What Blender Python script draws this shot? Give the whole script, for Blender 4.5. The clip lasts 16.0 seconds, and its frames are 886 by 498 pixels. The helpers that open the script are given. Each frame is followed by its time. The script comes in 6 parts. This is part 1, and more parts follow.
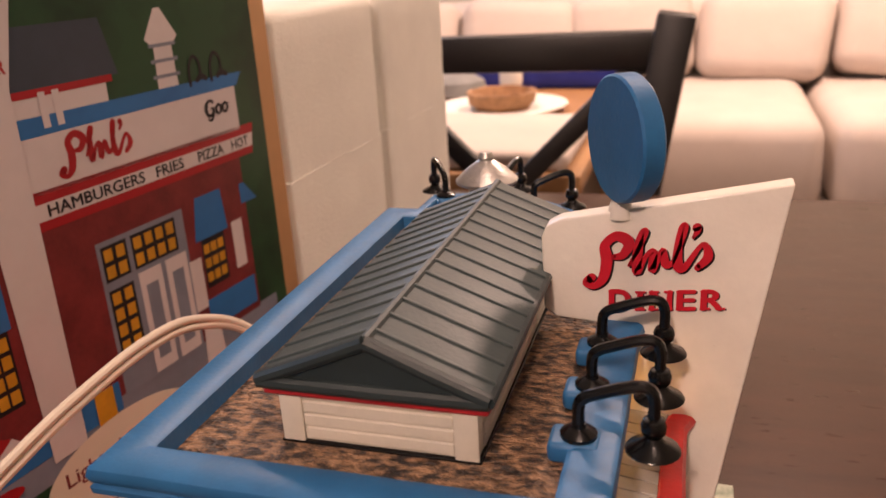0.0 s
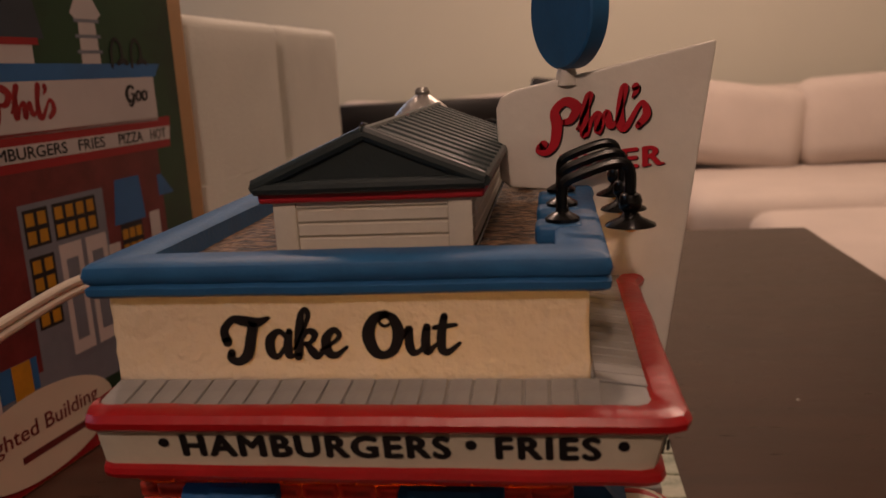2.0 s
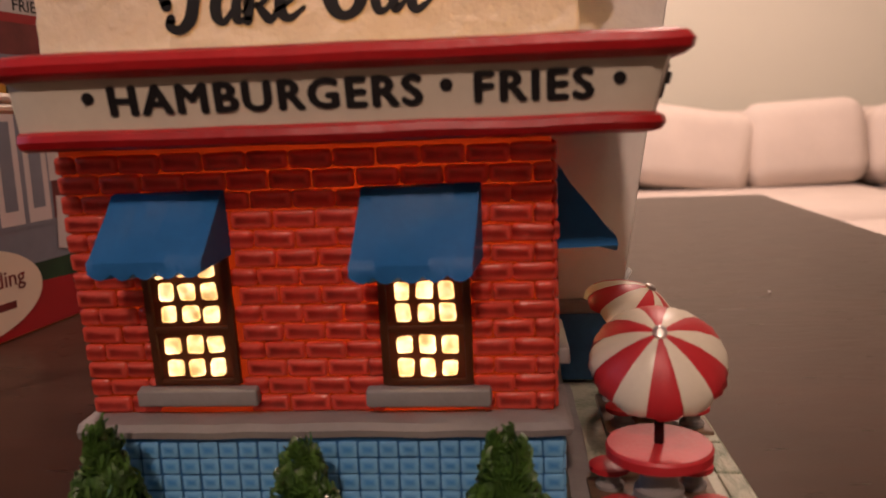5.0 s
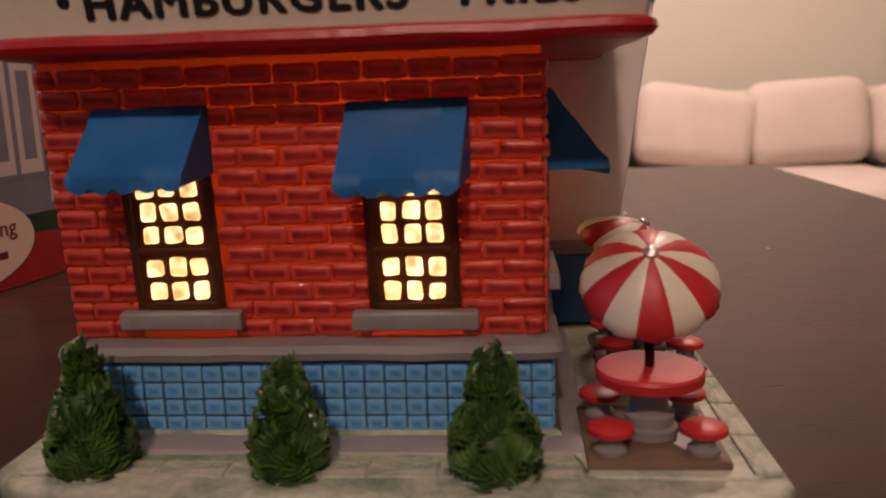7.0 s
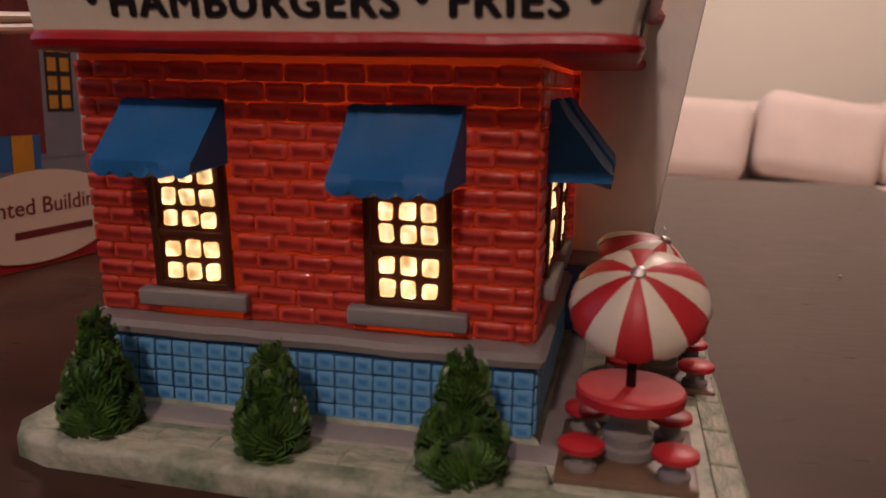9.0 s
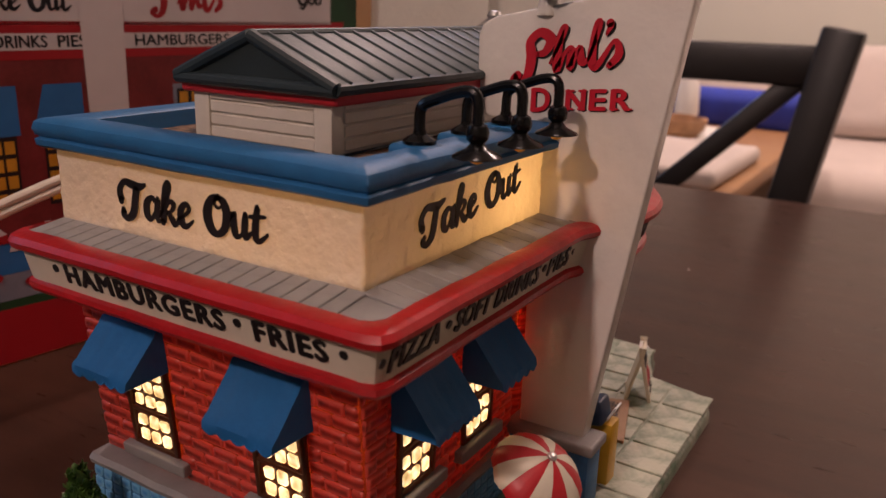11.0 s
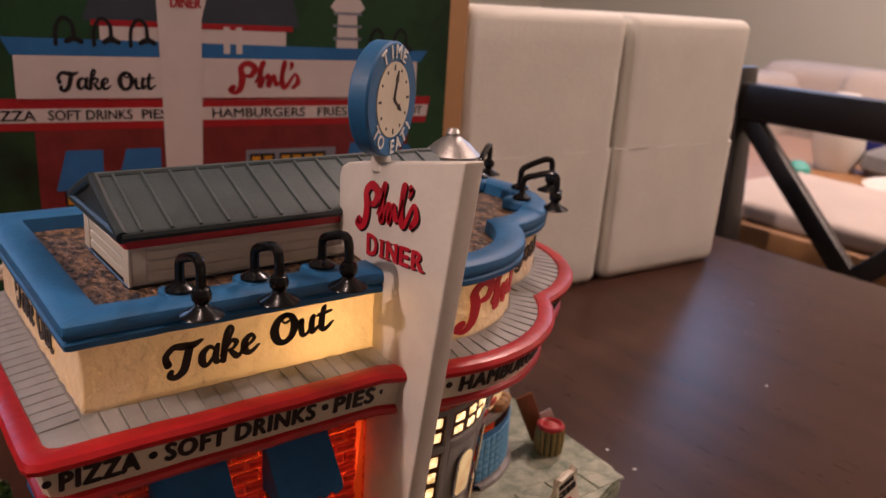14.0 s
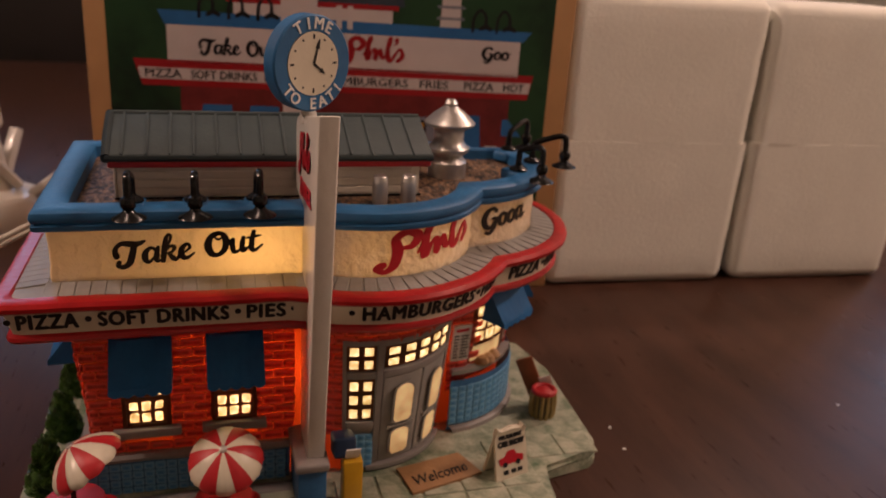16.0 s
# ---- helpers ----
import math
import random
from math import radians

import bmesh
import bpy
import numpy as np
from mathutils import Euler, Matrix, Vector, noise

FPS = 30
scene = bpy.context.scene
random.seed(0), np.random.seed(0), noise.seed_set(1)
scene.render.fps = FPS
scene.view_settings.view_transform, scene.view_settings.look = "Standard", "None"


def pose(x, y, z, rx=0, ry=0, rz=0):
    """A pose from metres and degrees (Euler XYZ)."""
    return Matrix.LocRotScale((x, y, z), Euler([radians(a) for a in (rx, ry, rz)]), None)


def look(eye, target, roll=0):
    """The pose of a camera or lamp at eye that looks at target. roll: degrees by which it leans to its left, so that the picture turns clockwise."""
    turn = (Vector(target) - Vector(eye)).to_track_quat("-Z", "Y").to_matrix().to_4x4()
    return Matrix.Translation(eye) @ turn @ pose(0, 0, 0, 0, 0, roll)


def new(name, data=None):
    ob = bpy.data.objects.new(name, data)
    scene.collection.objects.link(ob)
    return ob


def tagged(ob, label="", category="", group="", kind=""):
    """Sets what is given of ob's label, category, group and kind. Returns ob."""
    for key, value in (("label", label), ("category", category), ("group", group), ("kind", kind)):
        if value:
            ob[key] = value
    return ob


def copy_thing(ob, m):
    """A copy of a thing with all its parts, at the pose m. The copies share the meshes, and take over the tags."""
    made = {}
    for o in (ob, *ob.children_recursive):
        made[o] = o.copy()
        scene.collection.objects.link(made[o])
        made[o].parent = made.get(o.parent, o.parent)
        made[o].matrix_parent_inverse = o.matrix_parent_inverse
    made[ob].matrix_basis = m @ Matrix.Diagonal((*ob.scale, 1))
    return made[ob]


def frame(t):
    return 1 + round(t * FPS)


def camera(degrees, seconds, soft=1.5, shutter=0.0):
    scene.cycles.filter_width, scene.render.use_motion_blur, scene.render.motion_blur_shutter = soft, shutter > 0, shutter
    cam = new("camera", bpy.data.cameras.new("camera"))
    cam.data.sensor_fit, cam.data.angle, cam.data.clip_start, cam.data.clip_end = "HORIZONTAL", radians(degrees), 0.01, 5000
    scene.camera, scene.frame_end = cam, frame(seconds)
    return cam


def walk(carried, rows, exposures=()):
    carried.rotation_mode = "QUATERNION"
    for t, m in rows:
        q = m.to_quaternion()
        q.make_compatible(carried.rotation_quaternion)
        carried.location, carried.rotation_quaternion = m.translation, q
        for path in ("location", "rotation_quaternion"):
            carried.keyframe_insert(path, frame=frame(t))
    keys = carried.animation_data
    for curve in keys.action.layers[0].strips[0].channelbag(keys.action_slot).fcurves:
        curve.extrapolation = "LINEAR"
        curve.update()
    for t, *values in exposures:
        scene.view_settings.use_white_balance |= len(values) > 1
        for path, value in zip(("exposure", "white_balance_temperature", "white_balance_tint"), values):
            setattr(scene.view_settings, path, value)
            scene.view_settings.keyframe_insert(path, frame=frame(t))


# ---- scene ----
cam = camera(57.00, 16.0)
CM = 0.01
EXPOSURES = [(0.0, 0.45, 6500, 10), (0.6, 0.05, 6500, 10), (1.2, -0.65, 6800, 10), (2.0, -1.06, 6900, 9), (3.0, -1.12, 6900, 8), (4.0, -0.66, 6600, 10), (4.5, -0.45, 6500, 10), (5.0, -0.14, 6400, 11), (7.5, -0.34, 6150, 12),
             (8.5, -0.46, 6000, 13), (9.0, -0.52, 5950, 13), (10.0, -0.48, 5950, 13), (12.5, -0.13, 5900, 10), (14.0, -0.08, 5950, 10), (15.0, -0.2, 6300, 10), (16.0, -0.4, 6600, 10)]
# eye and target in centimetres from the corner of the model's cornice, z from the table top
PATH = [
    (0, (1.036, -10.666, 22.558), (0.4586, -8.8767, 21.8759), -3.47),
    (0.5, (-0.170, -10.986, 20.519), (-0.6079, -9.1395, 19.8883), -4.04),
    (1, (-0.339, -12.497, 18.676), (-0.6924, -10.6158, 18.0968), -2.96),
    (1.5, (-0.619, -13.574, 17.268), (-0.9186, -11.6562, 16.7879), -3.07),
    (2, (-1.176, -14.364, 16.321), (-1.4511, -12.4299, 15.8936), -3.13),
    (2.5, (-2.261, -14.047, 15.084), (-2.4981, -12.1047, 14.6706), -3.39),
    (3, (-1.690, -13.329, 13.045), (-1.9043, -11.3763, 12.6675), -3.25),
    (3.5, (-1.692, -13.643, 11.626), (-1.8837, -11.6828, 11.2756), -3.01),
    (4, (-1.816, -13.857, 10.651), (-1.9970, -11.8935, 10.3179), -2.60),
    (4.5, (-2.100, -14.077, 9.899), (-2.2625, -12.1120, 9.5666), -2.29),
    (5, (-1.929, -13.897, 8.756), (-2.0872, -11.9303, 8.4264), -2.15),
    (5.2, (-1.959, -13.961, 8.406), (-2.1124, -11.9934, 8.0813), -2.20),
    (7.3, (-1.677, -13.741, 7.419), (-1.8469, -11.7841, 7.0441), -1.74),
    (7.5, (-1.694, -13.765, 7.390), (-1.8705, -11.8081, 7.0185), -1.43),
    (8, (-1.991, -14.008, 7.443), (-2.2042, -12.0562, 7.0645), -0.58),
    (8.5, (-0.792, -14.072, 7.268), (-1.0863, -12.1312, 6.8847), 0.33),
    (9, (0.614, -13.753, 7.723), (0.1915, -11.8365, 7.3364), 1.19),
    (9.5, (2.386, -13.495, 10.015), (1.8090, -11.6284, 9.5893), 1.65),
    (10, (4.215, -13.547, 11.926), (3.5209, -11.7274, 11.4682), 1.82),
    (10.2, (5.141, -13.334, 12.876), (4.3893, -11.5477, 12.3834), 1.90),
    (12.3, (14.208, -8.550, 17.780), (12.9125, -7.1432, 17.1949), 1.85),
    (12.5, (14.510, -8.193, 17.823), (13.1801, -6.8174, 17.2421), 2.11),
    (13, (15.573, -6.322, 18.572), (14.1890, -5.0009, 17.9902), 3.08),
    (13.5, (17.304, -4.234, 19.823), (15.8635, -2.9750, 19.2389), 3.73),
    (14, (19.412, -2.852, 20.874), (17.9101, -1.6756, 20.2752), 3.74),
    (14.5, (21.205, -0.446, 21.596), (19.6383, 0.6371, 20.9869), 3.82),
    (15, (23.404, 1.970, 22.034), (21.7596, 2.9139, 21.3979), 3.80),
    (15.5, (25.649, 4.591, 21.604), (23.9216, 5.3494, 20.9392), 4.06),
    (16, (28.345, 6.793, 21.544), (26.5435, 7.3461, 20.8732), 3.94),
]
walk(cam, [(t, look(Vector(eye) * CM, Vector(target) * CM, roll)) for t, eye, target, roll in PATH], EXPOSURES)
cam.data.dof.use_dof = True
cam.data.dof.focus_distance = 0.225
cam.data.dof.aperture_fstop = 22.0

# ---- world and lights ----
world = bpy.data.worlds.new("room_dark")
scene.world = world
world.use_nodes = True
world.node_tree.nodes["Background"].inputs[0].default_value = (0.010, 0.009, 0.008, 1)


def area_lamp(name, at, aim, sx, sy, watts, colour):
    d = bpy.data.lights.new(name, "AREA")
    d.shape, d.size, d.size_y, d.energy, d.color = "RECTANGLE", sx * CM, sy * CM, watts, colour
    ob = new(name, d)
    ob.matrix_world = look(Vector(at) * CM, Vector(aim) * CM)
    return ob


def point_lamp(name, at, radius, watts, colour):
    d = bpy.data.lights.new(name, "POINT")
    d.shadow_soft_size, d.energy, d.color = radius * CM, watts, colour
    ob = new(name, d)
    ob.location = Vector(at) * CM
    return ob


WARM = (1.0, 0.675, 0.545)
BULB = (1.0, 0.62, 0.26)
CEIL = 165.0
area_lamp("ceiling_light_lamp", (-12, -188, CEIL - 3), (0, 6, 6), 13, 13, 40.0, WARM)
# added fill that lifts the shadows in place of bounced room light
area_lamp("middle_fill_lamp", (15, -30, CEIL - 3), (15, -30, 0), 16, 16, 6.0, WARM)
area_lamp("sofa_light_lamp", (55, 185, CEIL - 3), (55, 215, 0), 16, 16, 44.0, WARM)
area_lamp("side_light_lamp", (-70, 150, CEIL - 3), (-70, 150, 0), 16, 16, 22.0, WARM)
area_lamp("window_sky_lamp", (-155, 292, 100), (-10, 50, 0), 58, 84, 5.4, (0.45, 0.64, 1.0))
area_lamp("window_west_lamp", (-292, -65, 122), (0, 0, 0), 90, 70, 9.0, (0.45, 0.64, 1.0))
point_lamp("model_bulb_front", (-4.2, 7.6, 5.6), 0.8, 0.14, BULB)
# added fill close behind the wall, for the orange glow beside the pylon
point_lamp("corner_glow_fill", (-2.0, 9.75, 5.8), 0.25, 0.010, BULB)
point_lamp("model_bulb_roof", (-2.7, 8.6, 11.0), 0.5, 0.065, BULB)
point_lamp("model_bulb_lobe", (-6.0, 14.5, 5.5), 0.8, 0.10, BULB)

# ---- materials ----


def material(name, colour, rough=0.5, metal=0.0, vary=0.15, scale=60.0, bump=0.0, bump_scale=400.0, second=None,
             coat=0.0, random_tone=0.0, through_light=None, glow=0.0, blotch=None, spec=0.5, stretch=None, rim=None, relief=0.0008):
    """Principled surface with two scales of tone, fine relief, and where wanted light passing through."""
    m = bpy.data.materials.new(name)
    m.use_nodes = True
    nt = m.node_tree
    n, l = nt.nodes, nt.links
    b = n["Principled BSDF"]
    b.inputs["Roughness"].default_value = rough
    b.inputs["Metallic"].default_value = metal
    b.inputs["Coat Weight"].default_value = coat
    b.inputs["Coat Roughness"].default_value = 0.12
    b.inputs["Specular IOR Level"].default_value = spec
    tc = n.new("ShaderNodeTexCoord")
    src = tc.outputs["Object"]
    if stretch:
        mp = n.new("ShaderNodeMapping")
        mp.inputs["Scale"].default_value = stretch
        l.new(src, mp.inputs["Vector"])
        src = mp.outputs["Vector"]
    big = n.new("ShaderNodeTexNoise")
    big.inputs["Scale"].default_value = scale
    big.inputs["Detail"].default_value = 5
    l.new(src, big.inputs["Vector"])
    fine = n.new("ShaderNodeTexNoise")
    fine.inputs["Scale"].default_value = scale * 6.3
    fine.inputs["Detail"].default_value = 3
    l.new(src, fine.inputs["Vector"])
    add = n.new("ShaderNodeMath")
    add.operation = "MULTIPLY_ADD"
    add.inputs[1].default_value = 0.35
    l.new(fine.outputs["Fac"], add.inputs[0])
    l.new(big.outputs["Fac"], add.inputs[2])
    fac = add.outputs[0]
    if random_tone:
        info = n.new("ShaderNodeObjectInfo")
        ra = n.new("ShaderNodeMath")
        ra.operation = "MULTIPLY_ADD"
        ra.inputs[1].default_value = random_tone
        l.new(info.outputs["Random"], ra.inputs[0])
        l.new(fac, ra.inputs[2])
        fac = ra.outputs[0]
    ramp = n.new("ShaderNodeValToRGB")
    lo, hi = ramp.color_ramp.elements
    lo.position, hi.position = (blotch or (0.35, 1.0))
    other = second or tuple(c * (1 - vary * 2) for c in colour)
    lo.color, hi.color = (*other, 1), (*colour, 1)
    l.new(fac, ramp.inputs["Fac"])
    colour_out = ramp.outputs["Color"]
    if rim:
        # worn lighter paint along the edges of each piece
        hx, hz, rim_colour = rim
        sp = n.new("ShaderNodeSeparateXYZ")
        l.new(tc.outputs["Object"], sp.inputs[0])
        ends = []
        for axis, half in (("X", hx), ("Z", hz)):
            ab = n.new("ShaderNodeMath")
            ab.operation = "ABSOLUTE"
            l.new(sp.outputs[axis], ab.inputs[0])
            dv = n.new("ShaderNodeMath")
            dv.operation = "SUBTRACT"
            dv.inputs[1].default_value = half
            l.new(ab.outputs[0], dv.inputs[0])
            ends.append(dv)
        mx = n.new("ShaderNodeMath")
        mx.operation = "MAXIMUM"
        l.new(ends[0].outputs[0], mx.inputs[0])
        l.new(ends[1].outputs[0], mx.inputs[1])
        wob = n.new("ShaderNodeMath")
        wob.operation = "MULTIPLY_ADD"
        wob.inputs[1].default_value = 0.0011
        l.new(big.outputs["Fac"], wob.inputs[0])
        l.new(mx.outputs[0], wob.inputs[2])
        edge = n.new("ShaderNodeMapRange")
        edge.inputs["From Min"].default_value, edge.inputs["From Max"].default_value = -0.00035, 0.00040
        l.new(wob.outputs[0], edge.inputs["Value"])
        mixc = n.new("ShaderNodeMix")
        mixc.data_type = "RGBA"
        mixc.inputs[7].default_value = (*rim_colour, 1)
        l.new(edge.outputs["Result"], mixc.inputs[0])
        l.new(colour_out, mixc.inputs[6])
        colour_out = mixc.outputs[2]
    l.new(colour_out, b.inputs["Base Color"])
    rr = n.new("ShaderNodeMapRange")
    rr.inputs["To Min"].default_value, rr.inputs["To Max"].default_value = rough * 0.8, min(1.0, rough * 1.25)
    l.new(fine.outputs["Fac"], rr.inputs["Value"])
    l.new(rr.outputs["Result"], b.inputs["Roughness"])
    if bump:
        bn = n.new("ShaderNodeTexNoise")
        bn.inputs["Scale"].default_value = bump_scale
        bn.inputs["Detail"].default_value = 3
        l.new(src, bn.inputs["Vector"])
        bp = n.new("ShaderNodeBump")
        bp.inputs["Strength"].default_value = bump
        bp.inputs["Distance"].default_value = relief
        l.new(bn.outputs["Fac"], bp.inputs["Height"])
        l.new(bp.outputs["Normal"], b.inputs["Normal"])
    out = n["Material Output"]
    if through_light:
        tr = n.new("ShaderNodeBsdfTranslucent")
        tr.inputs["Color"].default_value = (*through_light, 1)
        if bump:
            l.new(bp.outputs["Normal"], tr.inputs["Normal"])
        mix = n.new("ShaderNodeMixShader")
        mix.inputs[0].default_value = glow
        l.new(b.outputs[0], mix.inputs[1])
        l.new(tr.outputs[0], mix.inputs[2])
        l.new(mix.outputs[0], out.inputs["Surface"])
    return m


def glowing(name, colour, strength, scale=150.0, deep=None):
    """A lit surface whose tone and strength vary a little."""
    m = bpy.data.materials.new(name)
    m.use_nodes = True
    n, l = m.node_tree.nodes, m.node_tree.links
    b = n["Principled BSDF"]
    b.inputs["Base Color"].default_value = (*colour, 1)
    b.inputs["Roughness"].default_value = 0.25
    tc, no, mr = n.new("ShaderNodeTexCoord"), n.new("ShaderNodeTexNoise"), n.new("ShaderNodeMapRange")
    no.inputs["Scale"].default_value = scale
    mr.inputs["From Min"].default_value, mr.inputs["From Max"].default_value = 0.3, 0.7
    mr.inputs["To Min"].default_value, mr.inputs["To Max"].default_value = strength * 0.35, strength * 1.3
    ramp = n.new("ShaderNodeValToRGB")
    lo, hi = ramp.color_ramp.elements
    lo.position, hi.position = 0.32, 0.62
    lo.color, hi.color = (*(deep or colour), 1), (*colour, 1)
    l.new(tc.outputs["Object"], no.inputs["Vector"])
    l.new(no.outputs["Fac"], mr.inputs["Value"])
    l.new(no.outputs["Fac"], ramp.inputs["Fac"])
    l.new(ramp.outputs["Color"], b.inputs["Emission Color"])
    l.new(mr.outputs["Result"], b.inputs["Emission Strength"])
    return m


TABLE = material("dark_walnut_table", (0.072, 0.033, 0.022), 0.29, vary=0.28, scale=9, bump=0.07, bump_scale=700, stretch=(1, 6, 1), spec=0.13)
STUCCO = material("glazed_white_stucco", (0.80, 0.76, 0.69), 0.32, vary=0.05, scale=90, bump=0.9, bump_scale=240, coat=0.5, relief=0.0016,
                  through_light=(0.95, 0.72, 0.42), glow=0.30)
PORCELAIN = material("white_glazed_porcelain", (0.80, 0.76, 0.69), 0.30, vary=0.07, scale=60, bump=0.38, bump_scale=170, coat=0.25, relief=0.0009)
PORCELAIN_SMOOTH = material("cream_painted_porcelain", (0.73, 0.67, 0.53), 0.35, vary=0.06, scale=150, bump=0.06, bump_scale=900)
SIDING = material("cream_siding", (0.74, 0.69, 0.58), 0.42, vary=0.06, scale=120, bump=0.08, bump_scale=800)
BLUE = material("blue_matt_paint", (0.022, 0.145, 0.345), 0.48, vary=0.14, scale=120, bump=0.12, bump_scale=700)
BLUE_AWNING = material("blue_awning_paint", (0.024, 0.16, 0.42), 0.5, vary=0.14, scale=90, bump=0.12, bump_scale=700, spec=0.25)
RED = material("red_glossy_paint", (0.50, 0.010, 0.014), 0.36, vary=0.16, scale=120, bump=0.3, bump_scale=260, coat=0.05)
RED_MATT = material("red_matt_paint", (0.52, 0.022, 0.03), 0.42, vary=0.12, scale=150, bump=0.08, bump_scale=900)
MORTAR = material("thin_dark_mortar", (0.050, 0.006, 0.005), 0.5, vary=0.2, scale=120, bump=0.1,
                  through_light=(0.95, 0.10, 0.02), glow=0.26)
BRICK = material("painted_brick", (0.25, 0.022, 0.018), 0.33, scale=300, bump=0.4, bump_scale=700, random_tone=0.35,
                 second=(0.040, 0.006, 0.006), blotch=(0.44, 1.04), rim=(0.00345, 0.00125, (0.62, 0.085, 0.055)), coat=0.25,
                 through_light=(0.98, 0.12, 0.03), glow=0.17)
DARK_SLATE = material("dark_teal_slate_paint", (0.026, 0.040, 0.042), 0.42, vary=0.15, scale=140, bump=0.1, bump_scale=900)
SLATE = material("dark_slate_paint", (0.062, 0.085, 0.088), 0.47, vary=0.16, scale=120, bump=0.14, bump_scale=800)
SHINGLE = material("grey_shingle_paint", (0.33, 0.32, 0.30), 0.5, vary=0.14, scale=160, bump=0.12, bump_scale=700, random_tone=0.2)
JOINT = material("dark_joint_wash", (0.10, 0.095, 0.085), 0.6, vary=0.2, scale=160)
GRAVEL = material("brown_tar_gravel", (0.34, 0.20, 0.11), 0.5, scale=330, second=(0.013, 0.009, 0.008), blotch=(0.57, 0.82), bump=1.0, bump_scale=420, relief=0.002, stretch=(1.0, 1.7, 1.0))
GREY = material("grey_stone_paint", (0.30, 0.28, 0.27), 0.5, vary=0.12, scale=150, bump=0.15, bump_scale=700)
TILE = material("blue_tile_paint", (0.055, 0.25, 0.56), 0.38, vary=0.2, scale=240, bump=0.2, bump_scale=800, random_tone=0.3, second=(0.03, 0.14, 0.32), blotch=(0.4, 1.15), rim=(0.00155, 0.00120, (0.15, 0.38, 0.62)))
TILE_JOINT = material("pale_blue_joint", (0.042, 0.18, 0.41), 0.5, vary=0.2, scale=200)
PAVING = material("grey_green_paving", (0.42, 0.43, 0.33), 0.48, scale=110, second=(0.085, 0.15, 0.085), blotch=(0.46, 0.86), bump=0.8, bump_scale=330, random_tone=0.14)
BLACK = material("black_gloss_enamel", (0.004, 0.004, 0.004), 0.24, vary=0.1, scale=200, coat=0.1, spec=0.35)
INK = material("black_print", (0.010, 0.010, 0.011), 0.4, vary=0.1, scale=200)
RED_INK = material("red_print", (0.55, 0.012, 0.03), 0.35, vary=0.06, scale=200)
WHITE_INK = material("white_print", (0.80, 0.80, 0.78), 0.4, vary=0.05, scale=200)
FRAME_BROWN = material("dark_window_frame", (0.095, 0.038, 0.016), 0.42, vary=0.25, scale=300, bump=0.2, through_light=(0.8, 0.22, 0.04), glow=0.28)
SILVER = material("silver_paint", (0.62, 0.60, 0.57), 0.33, metal=0.85, vary=0.12, scale=260, bump=0.25, bump_scale=900)
LEAF = material("dark_green_foliage", (0.085, 0.18, 0.030), 0.36, vary=0.3, scale=300, second=(0.010, 0.035, 0.008), blotch=(0.42, 0.92), bump=0.3, bump_scale=1200, coat=0.2)
PANE = glowing("lit_window_pane", (1.0, 0.72, 0.36), 1.9, 300.0, (1.0, 0.56, 0.18))
PANE_DIM = glowing("lit_door_pane", (0.95, 0.64, 0.30), 0.42)
LAMP_TIP = glowing("amber_lamp_tip", (0.9, 0.42, 0.06), 0.10)
FOAM = material("expanded_foam", (0.88, 0.87, 0.79), 0.75, vary=0.05, scale=25, bump=0.35, bump_scale=420)
CARDBOARD = material("brown_card", (0.50, 0.28, 0.12), 0.7, vary=0.08, scale=60, bump=0.05)
PRINT_GREEN = material("dark_green_print", (0.016, 0.060, 0.024), 0.38, scale=14, second=(0.004, 0.012, 0.008), blotch=(0.42, 0.75), coat=0.06, spec=0.3)
PRINT_RED = material("red_box_print", (0.35, 0.012, 0.018), 0.38, vary=0.1, scale=20, coat=0.06, spec=0.3)
PRINT_BRICK = material("brick_print", (0.20, 0.028, 0.030), 0.38, vary=0.25, scale=70, coat=0.06, spec=0.3)
PRINT_WHITE = material("white_box_print", (0.62, 0.57, 0.57), 0.38, vary=0.08, scale=20, coat=0.06, spec=0.3)
PRINT_CREAM = material("cream_label_print", (0.70, 0.62, 0.50), 0.38, vary=0.05, scale=20, coat=0.06, spec=0.3)
PRINT_BLUE = material("blue_box_print", (0.03, 0.16, 0.42), 0.38, vary=0.15, scale=30, coat=0.06, spec=0.3)
PRINT_SLATE = material("slate_box_print", (0.045, 0.06, 0.085), 0.38, vary=0.15, scale=30, coat=0.06, spec=0.3)
PRINT_GREY = material("grey_box_print", (0.22, 0.24, 0.30), 0.38, vary=0.15, scale=30, coat=0.06, spec=0.3)
PRINT_YELLOW = material("yellow_box_print", (0.62, 0.30, 0.02), 0.38, vary=0.2, scale=60, coat=0.06, spec=0.3)
PRINT_DARK = material("dark_box_print", (0.012, 0.011, 0.014), 0.38, vary=0.15, scale=30, coat=0.06, spec=0.3)
YELLOW = material("yellow_paint", (0.72, 0.40, 0.02), 0.4, vary=0.08, scale=150)
NAVY = material("navy_paint", (0.015, 0.04, 0.10), 0.4, vary=0.1, scale=150)
WOOD_PAINT = material("barrel_wood_paint", (0.34, 0.25, 0.09), 0.5, vary=0.25, scale=160, bump=0.3, random_tone=0.3)
TAN = material("tan_mat_paint", (0.40, 0.22, 0.10), 0.55, vary=0.12, scale=140, bump=0.3)
RUST_WOOD = material("rust_wood_paint", (0.30, 0.085, 0.030), 0.5, vary=0.2, scale=160, bump=0.2)
BROWN_PLATE = material("brown_plate_paint", (0.20, 0.13, 0.08), 0.4, vary=0.2, scale=160, bump=0.2, coat=0.3)
CORD = material("white_plastic_cord", (0.72, 0.66, 0.56), 0.4, vary=0.04, scale=40)
